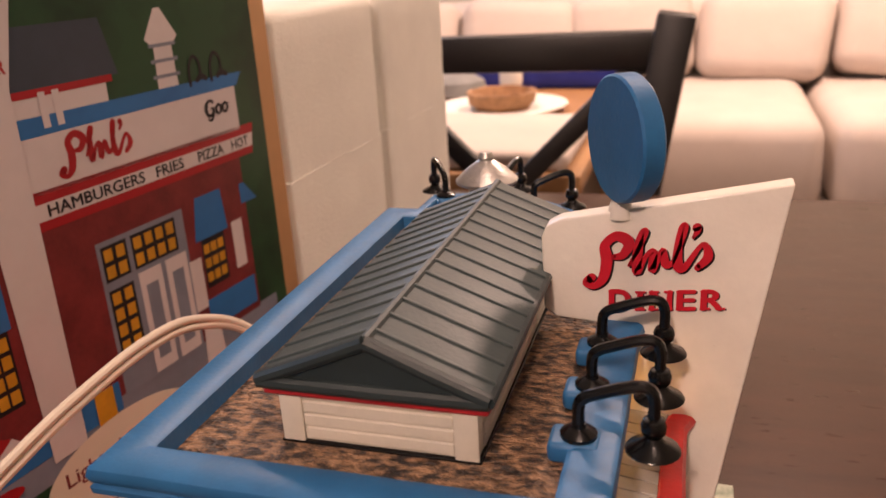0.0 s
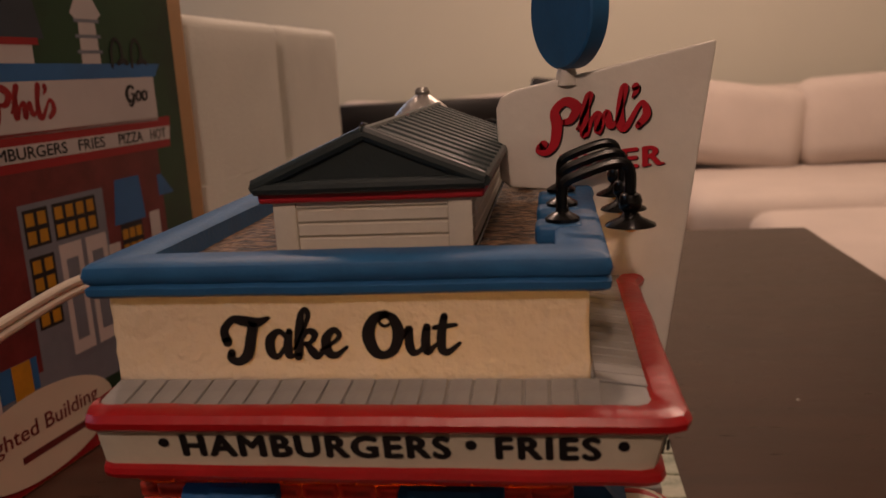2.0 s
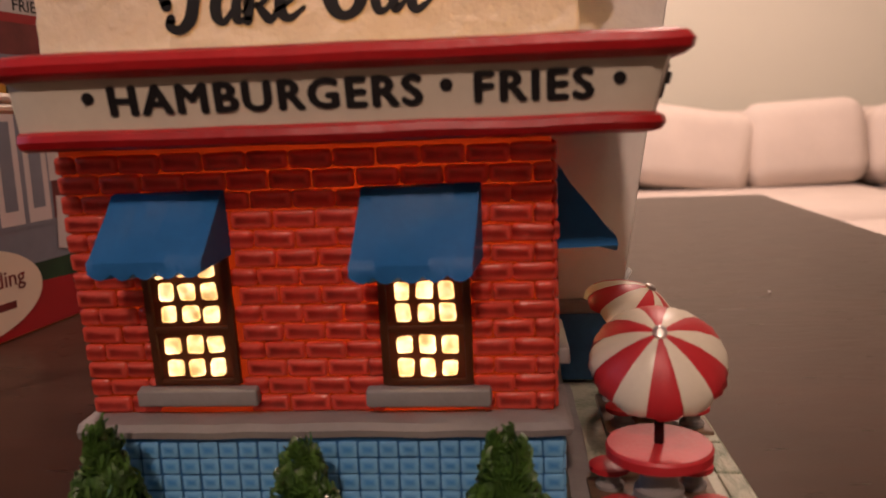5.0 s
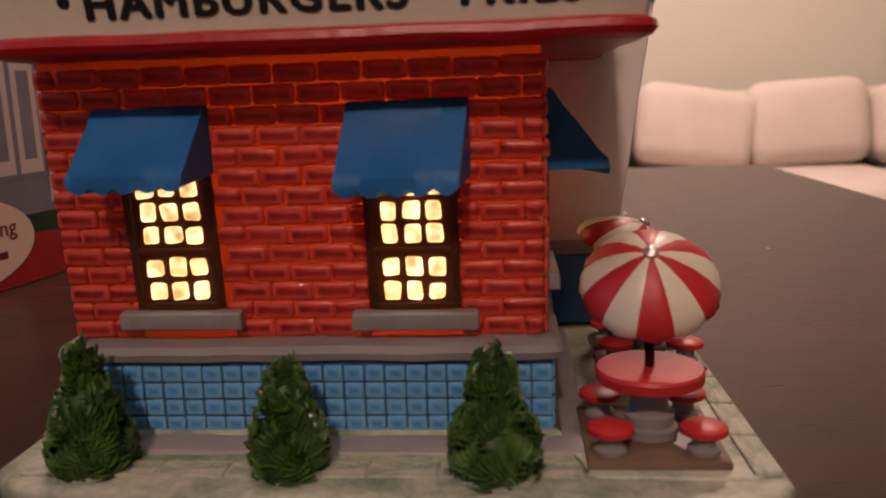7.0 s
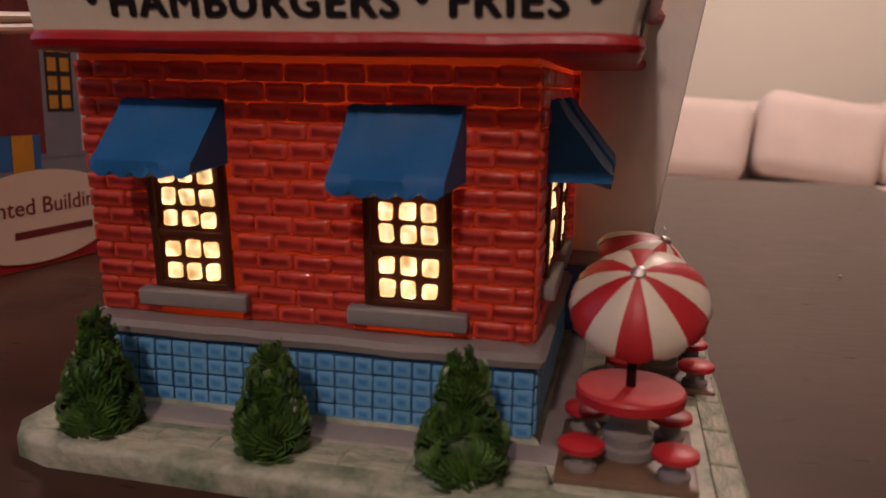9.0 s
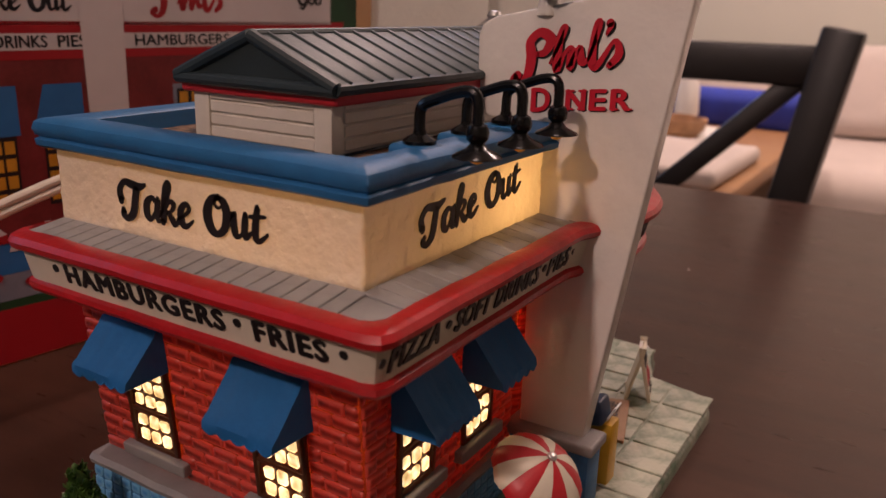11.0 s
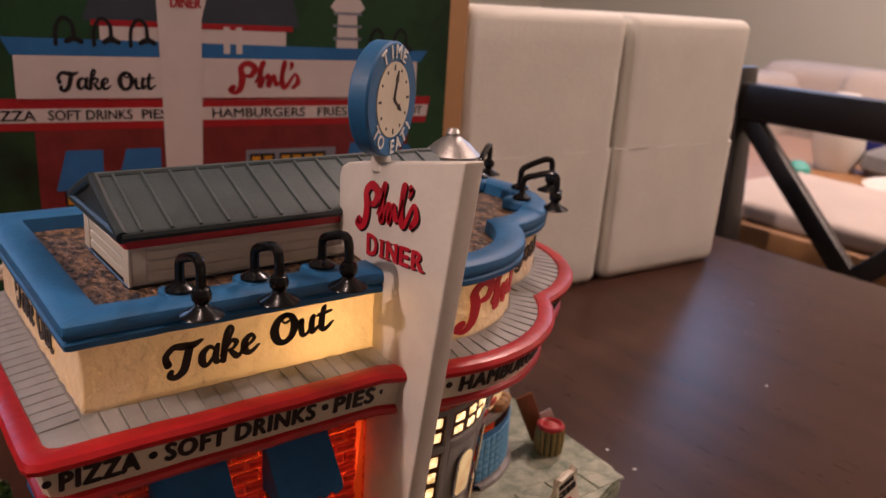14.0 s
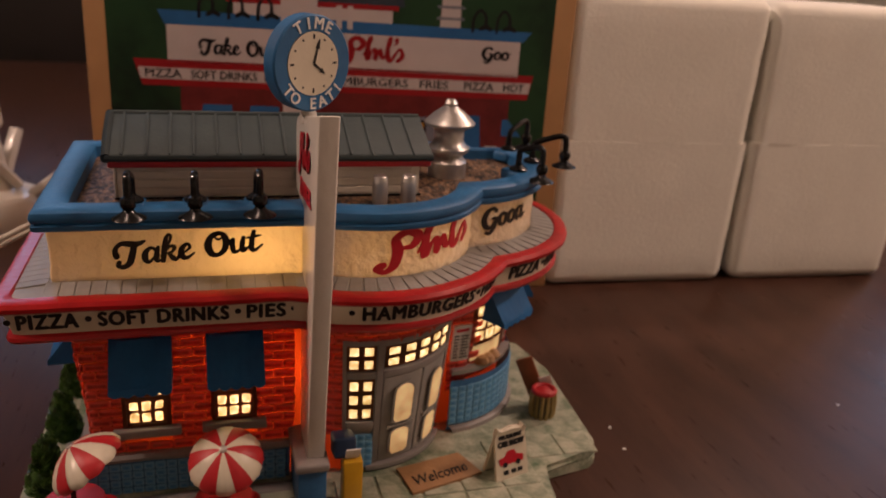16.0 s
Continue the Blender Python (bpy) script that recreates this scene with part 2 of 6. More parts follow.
CHAIR_WOOD = material("black_brown_chair_wood", (0.012, 0.009, 0.008), 0.4, vary=0.2, scale=12)
SOFA = material("cream_upholstery", (0.60, 0.52, 0.46), 0.9, vary=0.07, scale=9, bump=0.2, bump_scale=300)
WALL = material("beige_wall_paint", (0.58, 0.57, 0.48), 0.85, vary=0.03, scale=2, bump=0.08, bump_scale=150)
CEILING = material("white_ceiling_paint", (0.75, 0.73, 0.68), 0.9, vary=0.03, scale=2)
FLOOR = material("tan_carpet", (0.30, 0.23, 0.17), 0.95, vary=0.15, scale=20, bump=0.3, bump_scale=300)
BLUE_CLOTH = material("royal_blue_cloth", (0.03, 0.055, 0.42), 0.8, vary=0.2, scale=15)
TEAL = material("teal_plastic", (0.10, 0.50, 0.42), 0.4, vary=0.1, scale=60)
WICKER = material("tan_wicker", (0.45, 0.24, 0.11), 0.7, vary=0.3, scale=60, bump=0.4)
WINDOW_GLOW = glowing("dusk_sky_pane", (0.35, 0.55, 1.0), 0.6, 1.0)
LIGHT_WOOD = material("light_oak_wood", (0.42, 0.22, 0.09), 0.4, vary=0.15, scale=12, stretch=(1, 5, 1))
GREY_CLOTH = material("grey_cloth", (0.25, 0.25, 0.24), 0.8, vary=0.2, scale=30)
LAMP_GLOW = glowing("lamp_diffuser", (1.0, 0.76, 0.5), 6.0, 1.0)
SHADE_PANEL = material("ivory_plastic", (0.70, 0.66, 0.58), 0.4, vary=0.05, scale=20)

# ---- building helpers (numbers in centimetres) ----


def mesh_of(name, bm, mat, smooth=35):
    me = bpy.data.meshes.new(name)
    bm.normal_update()
    bm.to_mesh(me)
    bm.free()
    me.transform(Matrix.Diagonal((CM, CM, CM, 1)))
    if mat:
        me.materials.append(mat)
    if smooth:
        me.shade_smooth()
        me.set_sharp_from_angle(angle=radians(smooth))
    return me


def part(name, bm, mat, parent=None, label="", smooth=35):
    """One mesh object out of a bmesh, under a thing or a part."""
    ob = new(name, mesh_of(name, bm, mat, smooth))
    if parent:
        ob.parent = parent
    if label:
        ob["label"] = label
    return ob


def place(name, mesh, parent, m):
    ob = new(name, mesh)
    ob.parent = parent
    ob.matrix_basis = m
    return ob


def at(x, y, z, rx=0, ry=0, rz=0):
    return pose(x * CM, y * CM, z * CM, rx, ry, rz)


def thing(name, label, category, group="", kind="", x=0, y=0, z=0):
    ob = new(name)
    ob.empty_display_size = 0.01
    ob.location = Vector((x, y, z)) * CM
    return tagged(ob, label, category, group, kind)


def box(x0, x1, y0, y1, z0, z1, bev=0.0, seg=2, bm=None):
    bm2 = bmesh.new()
    bmesh.ops.create_cube(bm2, size=1)
    for v in bm2.verts:
        v.co = Vector(((x0 + x1) / 2 + v.co.x * (x1 - x0), (y0 + y1) / 2 + v.co.y * (y1 - y0), (z0 + z1) / 2 + v.co.z * (z1 - z0)))
    if bev:
        bmesh.ops.bevel(bm2, geom=bm2.edges[:], offset=bev, segments=seg, profile=0.5, affect="EDGES")
    return join(bm, bm2)


def join(bm, other):
    if bm is None:
        return other
    me = bpy.data.meshes.new("scratch")
    other.to_mesh(me)
    other.free()
    bm.from_mesh(me)
    bpy.data.meshes.remove(me)
    return bm


def moved(bm, m):
    bmesh.ops.transform(bm, matrix=m, verts=bm.verts)
    return bm


def roughened(bm, amount, freq, seed=0.0):
    for v in bm.verts:
        v.co += noise.noise_vector(v.co * freq + Vector((seed, seed * 2, 0))) * amount
    return bm


def lathe(profile, n=24, bm=None, cx=0, cy=0):
    """A turned body from (radius, z) pairs, closed at both ends."""
    bm2 = bmesh.new()
    rings = [[bm2.verts.new((cx + r * math.cos(2 * math.pi * i / n), cy + r * math.sin(2 * math.pi * i / n), z)) for i in range(n)] for r, z in profile]
    for a, b in zip(rings, rings[1:]):
        for i in range(n):
            bm2.faces.new((a[i], a[(i + 1) % n], b[(i + 1) % n], b[i]))
    bm2.faces.new(rings[0][::-1])
    bm2.faces.new(rings[-1])
    return join(bm, bm2)


def tube(points, r, n=10, bm=None, ends=True):
    """A round bar along points; r is a number or one a point."""
    bm2 = bmesh.new()
    pts = [Vector(p) for p in points]
    rs = r if isinstance(r, (list, tuple)) else [r] * len(pts)
    rings = []
    side = None
    for i, p in enumerate(pts):
        d = (pts[min(i + 1, len(pts) - 1)] - pts[max(i - 1, 0)]).normalized()
        if side is None:
            side = d.orthogonal().normalized()
        side = (side - d * side.dot(d)).normalized()
        up = d.cross(side)
        rings.append([bm2.verts.new(p + (side * math.cos(2 * math.pi * k / n) + up * math.sin(2 * math.pi * k / n)) * rs[i]) for k in range(n)])
    for a, b in zip(rings, rings[1:]):
        for i in range(n):
            bm2.faces.new((a[i], a[(i + 1) % n], b[(i + 1) % n], b[i]))
    if ends:
        bm2.faces.new(rings[0][::-1])
        bm2.faces.new(rings[-1])
    return join(bm, bm2)


def smooth_path(pts, steps=6):
    """A smooth line through points of any dimension."""
    pts = [Vector(p) for p in pts]
    out = []
    for i in range(len(pts) - 1):
        p0, p1, p2, p3 = pts[max(i - 1, 0)], pts[i], pts[i + 1], pts[min(i + 2, len(pts) - 1)]
        for k in range(steps):
            u = k / steps
            out.append(0.5 * ((2 * p1) + (p2 - p0) * u + (2 * p0 - 5 * p1 + 4 * p2 - p3) * u * u + (3 * p1 - p0 - 3 * p2 + p3) * u ** 3))
    out.append(pts[-1])
    return out


def prism(outline_xy, z0, z1, bm=None, bev=0.0):
    """A flat plate with the given outline."""
    bm2 = bmesh.new()
    lo = [bm2.verts.new((x, y, z0)) for x, y in outline_xy]
    hi = [bm2.verts.new((x, y, z1)) for x, y in outline_xy]
    n = len(lo)
    for i in range(n):
        bm2.faces.new((lo[i], lo[(i + 1) % n], hi[(i + 1) % n], hi[i]))
    bm2.faces.new(lo[::-1])
    top = bm2.faces.new(hi)
    if bev:
        bmesh.ops.bevel(bm2, geom=list(top.edges), offset=bev, segments=3, profile=0.5, affect="EDGES")
    bmesh.ops.recalc_face_normals(bm2, faces=bm2.faces[:])
    return join(bm, bm2)


# ---- plan of the model ----
C1, C2, RB = Vector((-4.5, 13.0)), Vector((-7.5, 17.0)), 6.3
WEST, EAST, PYLON_Y, NORTH = -10.78, 0.95, 10.3, 20.8


def lobes(off, n=18):
    """The two bowed fronts, off centimetres inside the cornice's face."""
    r = RB - off
    cusp = Vector((-6, 15)) + Vector((0.8, 0.6)) * math.sqrt(r * r - 6.25)
    a0 = math.asin((PYLON_Y - C1.y) / r)
    a1 = math.atan2(cusp.y - C1.y, cusp.x - C1.x)
    b0 = math.atan2(cusp.y - C2.y, cusp.x - C2.x)
    b1 = math.radians(115)
    one = [C1 + Vector((math.cos(a0 + (a1 - a0) * i / n), math.sin(a0 + (a1 - a0) * i / n))) * r for i in range(n + 1)]
    two = [C2 + Vector((math.cos(b0 + (b1 - b0) * i / n), math.sin(b0 + (b1 - b0) * i / n))) * r for i in range(n + 1)]
    return one, two


def plan_ring(off, m=14, east=None, west=None):
    """Closed outline of the model at that offset, the same count at every offset."""
    one, two = lobes(off, 18 if m == 14 else 60)
    e, s = EAST - (off if east is None else east), off
    w = WEST if west is None else west + off if west < -11.9 else west
    q = 0.36 if off < 0.6 else 0.07
    ring = [Vector((w + 0.3 * q, s + 0.3 * q)), Vector((w + q, s))] + [Vector((w + (e - w) * i / m, s)) for i in range(1, m)]
    ring += [Vector((e - q, s)), Vector((e - 0.3 * q, s + 0.3 * q)), Vector((e, s + q))] + [Vector((e, s + (PYLON_Y - s) * i / m)) for i in range(1, m)]
    ring += one + two[1:]
    back = NORTH - off
    ring += [Vector((two[-1].x - 0.05, back)), Vector((w, back)), Vector((w, (back + s) / 2)), Vector((w, s + q))]
    return ring


def strip(rings, which, wobble=0.0):
    """As skin, but along a stretch of the plan only: "ab" the straight fronts, "two" the second bow."""
    bm = bmesh.new()
    made = []
    for off, z in rings:
        ring = plan_ring(off, west=-11.03)
        pts = ring[:31] + [Vector((EAST - off, 9.75))] if which == "ab" else lobes(off)[1]
        made.append([bm.verts.new((p.x, p.y, z)) for p in pts])
    for a, b in zip(made, made[1:]):
        for i in range(len(a) - 1):
            bm.faces.new((a[i], a[i + 1], b[i + 1], b[i]))
    bmesh.ops.recalc_face_normals(bm, faces=bm.faces[:])
    return roughened(bm, wobble, 0.9) if wobble else bm


def skin(rings, bottom=False, top=False, wobble=0.0, east=None, m=14, west=None):
    """A wall lofted through (offset, z) rings of the plan."""
    bm = bmesh.new()
    made = []
    for off, z in rings:
        made.append([bm.verts.new((p.x, p.y, z)) for p in plan_ring(off, m, east, west)])
    n = len(made[0])
    for a, b in zip(made, made[1:]):
        for i in range(n):
            bm.faces.new((a[i], a[(i + 1) % n], b[(i + 1) % n], b[i]))
    if bottom:
        bm.faces.new(made[0][::-1])
    if top:
        bm.faces.new(made[-1])
    bmesh.ops.recalc_face_normals(bm, faces=bm.faces[:])
    if wobble:
        roughened(bm, wobble, 0.9)
    return bm


LEAN = 0.10


def wall_a(x, z, out=0.0):
    """A place on the short brick front, which leans."""
    return Vector((x, 1.80 + (8.2 - z) * LEAN - out, z))


def wall_b(y, z, out=0.0):
    return Vector((-0.98 + out, y, z))

# ---- room ----
FLOOR_Z = -75.0


def room():
    f = part("floor", box(-300, 320, -260, 300, FLOOR_Z - 4, FLOOR_Z), FLOOR, smooth=0)
    tagged(f, "tan carpeted living room floor", "floor", kind="structure")
    c = part("ceiling", box(-300, 320, -260, 300, CEIL, CEIL + 6), CEILING, smooth=0)
    tagged(c, "plain white painted ceiling", "ceiling", kind="structure")
    for name, b in (("wall_south", (-300, 320, -270, -260)), ("wall_east", (320, 330, -270, 310))):
        w = part(name, box(*b, FLOOR_Z, CEIL), WALL, smooth=0)
        tagged(w, "plain beige painted room wall", "wall", kind="structure")
    # north wall with a window opening, west wall with another
    bm = box(-300, -188, 300, 310, FLOOR_Z, CEIL)
    bm = box(-122, 320, 300, 310, FLOOR_Z, CEIL, bm=bm)
    bm = box(-188, -122, 300, 310, FLOOR_Z, 55, bm=bm)
    bm = box(-188, -122, 300, 310, 148, CEIL, bm=bm)
    tagged(part("wall_north", bm, WALL, smooth=0), "beige painted wall behind the sofa", "wall", kind="structure")
    bm = box(-310, -300, -270, -125, FLOOR_Z, CEIL)
    bm = box(-310, -300, -15, 310, FLOOR_Z, CEIL, bm=bm)
    bm = box(-310, -300, -125, -15, FLOOR_Z, 70, bm=bm)
    bm = box(-310, -300, -125, -15, 160, CEIL, bm=bm)
    tagged(part("wall_west", bm, WALL, smooth=0), "beige painted room wall with window", "wall", kind="structure")
    for name, axis, a0, a1, z0, z1, p in (("window_1", "y", -188, -122, 55, 148, 304), ("window_2", "x", -125, -15, 70, 160, -304)):
        e = thing(name, "window with bluish dusk light outside", "window", kind="structure")
        for lo, hi, bot, top in ((a0, a0 + 4, z0, z1), (a1 - 4, a1, z0, z1), (a0 + 4, a1 - 4, z0, z0 + 4), (a0 + 4, a1 - 4, z1 - 4, z1)):
            b = (lo, hi, p - 3, p + 3) if axis == "y" else (p - 3, p + 3, lo, hi)
            part("window_frame", box(*b, bot, top, 0.3, 1), CEILING, e)
        b = (a0 + 4, a1 - 4, p + 1, p + 2) if axis == "y" else (p - 2, p - 1, a0 + 4, a1 - 4)
        part("pane", box(*b, z0 + 4, z1 - 4), WINDOW_GLOW, e, smooth=0)
    # the second fixture, at (15, -30), is added to go with the middle fill
    for x, y in ((-12, -188), (15, -30), (55, 185), (-70, 150)):
        e = thing("ceiling_light", "warm round recessed ceiling light", "ceiling light", "ceiling lights", x=x, y=y, z=CEIL)
        part("trim_ring", lathe([(11, 0), (11, -0.8), (9.5, -1.2), (9.0, -0.4), (9.0, 0)], 32), CEILING, e)
        part("diffuser", lathe([(8.9, -0.1), (8.9, -0.5), (0.5, -0.6)], 32), LAMP_GLOW, e)


def dining_table():
    e = thing("dining_table", "dark walnut-stained glossy wooden dining table", "table", z=FLOOR_Z)
    e.location = (0, 0, 0)
    part("tabletop", box(-130, 22.3, -95, 65.5, -3.2, 0, 0.25, 3), TABLE, e)
    part("apron", box(-124, 16.5, -89, 59.5, -11, -3.2, 0.2, 1), TABLE, e)
    for x, y in ((-120, -85), (10, -85), (-120, 52), (10, 52)):
        part("leg", box(x - 4, x + 4, y - 4, y + 4, FLOOR_Z, -11, 0.4, 2), TABLE, e)


def chair():
    e = thing("dining_chair", "black-brown wooden dining chair with crossed back slats", "chair")
    y = 90

    def bar(name, a, b, w, d=2.6):
        a, b = Vector((a[0], y, a[1])), Vector((b[0], y, b[1]))
        ln = (b - a).length
        bm = box(0, ln, -d / 2, d / 2, -w / 2, w / 2, 0.4, 2)
        ang = math.atan2(b.z - a.z, b.x - a.x)
        part(name, moved(bm, Matrix.Translation(a) @ Matrix.Rotation(-ang, 4, "Y")), CHAIR_WOOD, e)
    bar("top_rail", (-43, 10.3), (-0.6, 10.5), 4.5)
    bar("back_post", (-42.0, 14.4), (-36.0, FLOOR_Z), 4.4, 4)
    bar("back_post", (-1.5, 14.6), (-11.0, -45), 4.4, 4)
    bar("back_leg", (-11.0, -44), (-9.0, FLOOR_Z), 4.2, 4)
    bar("back_slat", (-39.0, 8.5), (-8.5, -22), 2.6, 1.6)
    bar("back_slat", (-5.5, 9.0), (-35.0, -21), 2.6, 1.3)
    bar("lower_rail", (-36.0, -23), (-7.0, -23), 4.0)
    part("seat", box(-37, -3, 55, 91, -34, -30, 1.0, 3), CHAIR_WOOD, e)
    for x in (-34.5, -5.5):
        part("front_leg", box(x - 2, x + 2, 56, 60, FLOOR_Z, -34, 0.3, 1), CHAIR_WOOD, e)


def sofa():
    e = thing("sofa", "long cream upholstered corner sofa with loose back cushions", "sofa")
    part("base", roughened(box(-150, 300, 195, 285, FLOOR_Z + 6, -42, 4, 3), 0.6, 0.05), SOFA, e)
    for i in range(5):
        x = -132 + i * 82
        part("seat_cushion", roughened(box(x, x + 80.5, 190, 262, -42, -18 + 0.5 * (i % 2), 6, 4), 0.8, 0.05, i), SOFA, e)
    for i in range(8):
        m = Matrix.Translation((-92 + i * 36.8, 252, -19)) @ Matrix.Rotation(radians(-14), 4, "X") @ Matrix.Rotation(radians((-2, 4, -3, 3, 8, -3, 2, -4)[i]), 4, "Y")
        part("back_cushion", moved(roughened(box(-18.6, 18.6, -9, 9, 0, 25.5 + (i % 3) * 0.8, 6, 4), 1.0, 0.06, i + 7), m), SOFA, e)
    part("chaise_base", roughened(box(46, 132, 122, 196, FLOOR_Z + 6, -42, 4, 3), 0.6, 0.05), SOFA, e)
    part("chaise_cushion", roughened(box(44, 134, 118, 189, -42, -19.5, 6, 4), 0.8, 0.05, 5), SOFA, e)
    part("backrest", roughened(box(-150, 300, 266, 288, -45, 5.5, 6, 4), 0.5, 0.05), SOFA, e)
    for x in (-152, 281):
        part("armrest", roughened(box(x, x + 20, 190, 286, FLOOR_Z + 6, 2, 6, 4), 0.5, 0.05), SOFA, e)


def side_table():
    """What shows through the chair's back."""
    e = thing("side_table", "light oak side table with clutter on it", "table")
    part("tabletop", box(-92, -14, 101, 192, -11, -8, 0.5, 2), LIGHT_WOOD, e)
    for x in (-88, -18):
        for y in (106, 187):
            part("leg", box(x - 2.5, x + 2.5, y - 2.5, y + 2.5, FLOOR_Z, -11, 0.4, 1), LIGHT_WOOD, e)
    t = part("blue_cloth", roughened(box(-66, -16, 174, 189, -8, -0.5, 2.5, 4), 1.0, 0.12), BLUE_CLOTH)
    tagged(t, "folded royal blue cloth lying on the side table", "cloth")
    b = thing("serving_tray", "white oval tray with tan wicker basket", "tray", x=-36, y=148, z=-8)
    part("tray", lathe([(10, 0), (12, 0.8), (13, 1.6), (12.4, 1.6), (11, 0.9), (2, 0.6)], 40), CEILING, b)
    part("basket", roughened(lathe([(5, 0.7), (6.5, 2), (7, 4.2), (6.2, 4.2), (5, 1.6)], 30), 0.25, 0.5), WICKER, b)
    for x, y, r, h, mat, nm in ((-50, 162, 7.5, 6, GREY_CLOTH, "grey_bowl"), (-38, 166, 2.6, 12, CEILING, "white_bottle"), (-58, 139, 2.4, 3.5, TEAL, "teal_cup"), (-61, 158, 5.0, 15, CEILING, "white_jug")):
        o = part(nm, lathe([(r * 0.7, -8), (r, -8 + h * 0.3), (r * 0.9, -8 + h * 0.7), (r * 0.45, -8 + h), (r * 0.3, -8 + h)], 20, cx=x, cy=y), mat)
        tagged(o, "small " + nm.replace("_", " ") + " standing on the side table", nm.split("_")[1])
    o = part("cream_towel", roughened(box(-55, -16, 102.5, 133, -8, -5.2, 1.2, 5), 0.5, 0.12), SOFA)
    tagged(o, "folded cream towel on the side table", "towel")
    o = part("paper_sheet", moved(roughened(box(-8, 8, -6, 6, 0, 1.6, 0.15, 1), 0.3, 0.3), Matrix.Translation((-70, 122.5, -8)) @ Matrix.Rotation(0.3, 4, "Z")), WHITE_INK)
    tagged(o, "stack of white paper on the side table", "paper")


room()
dining_table()
chair()
sofa()
side_table()

# ---- packing foam and product box ----


def foam_block(y0, y1, z0, z1, depth, seed):
    ym, zm = (y0 + y1) / 2, z0
    bm = bmesh.new()
    bmesh.ops.create_cube(bm, size=1)
    for v in bm.verts:
        v.co = Vector((v.co.x * depth, v.co.y * (y1 - y0), (v.co.z + 0.5) * (z1 - z0)))
    upright = [g for g in bm.edges if abs(g.verts[0].co.z - g.verts[1].co.z) > 1]
    bmesh.ops.bevel(bm, geom=upright, offset=1.1, segments=5, profile=0.5, affect="EDGES")
    seam = [g for g in bm.edges if abs(g.verts[0].co.z - g.verts[1].co.z) < 0.01]
    outer = [g for g in seam if (g.verts[0].co.z > 1) == (z0 > 1)]
    bmesh.ops.bevel(bm, geom=outer, offset=0.8, segments=4, profile=0.5, affect="EDGES")
    bmesh.ops.subdivide_edges(bm, edges=[g for g in bm.edges if g.calc_length() > 4], cuts=5, use_grid_fill=True)
    roughened(bm, 0.05, 0.6, seed)
    m = Matrix.Translation((-20.6 + (ym - 43) * 0.045 - depth / 2, ym, zm)) @ Matrix.Rotation(radians(-2.6), 4, "Z")
    for v in bm.verts:
        v.co.y *= 1.0 + 0.004 * (v.co.z - 5)
    me = moved(bm, m)
    ob = part("foam_block", me, FOAM)
    tagged(ob, "white expanded polystyrene packing block with rounded edges", "packing foam", "packing foam blocks")


for z0, z1, sd in ((0.0, 10.5, 1), (10.5, 20.2, 2)):
    foam_block(29.8, 44.35, z0, z1, 10, sd)
    foam_block(44.75, 58.6, z0, z1, 10, sd + 4)


# ---- lettering ----
def text_bm(words, height, width=None, bold=0.0, shear=0.0, depth=0.03, gap=1.0):
    """Flat letters with the built-in font in the xz plane, facing -y, from x = 0 at the base line."""
    cu = bpy.data.curves.new("lettering", "FONT")
    cu.body, cu.size, cu.shear, cu.extrude = words, 1.0, shear, 0.02
    cu.resolution_u = 3
    cu.space_character = gap
    ob = new("lettering", cu)
    bpy.context.view_layer.update()
    me = bpy.data.meshes.new_from_object(ob.evaluated_get(bpy.context.evaluated_depsgraph_get()))
    bpy.data.objects.remove(ob)
    bm = bmesh.new()
    bm.from_mesh(me)
    bpy.data.meshes.remove(me)
    xs, ys = [v.co.x for v in bm.verts], [v.co.y for v in bm.verts]
    x0, y0, k = min(xs), min(ys), height / (max(ys) - min(ys))
    kx = width / (max(xs) - x0) if width else k
    for v in bm.verts:
        v.co = Vector(((v.co.x - x0) * kx, -v.co.z / 0.02 * depth / 2, (v.co.y - y0) * k))
    if bold:
        # thicker strokes: copies set off a little to the sides and up
        plain = bm.copy()
        for dx, dz, dy in ((bold, 0, 0.0008), (-bold, 0, -0.0008), (0, bold * 0.6, 0.0016), (0, -bold * 0.6, -0.0016)):
            bm = join(bm, moved(plain.copy(), Matrix.Translation((dx, dy, dz))))
        plain.free()
    return bm


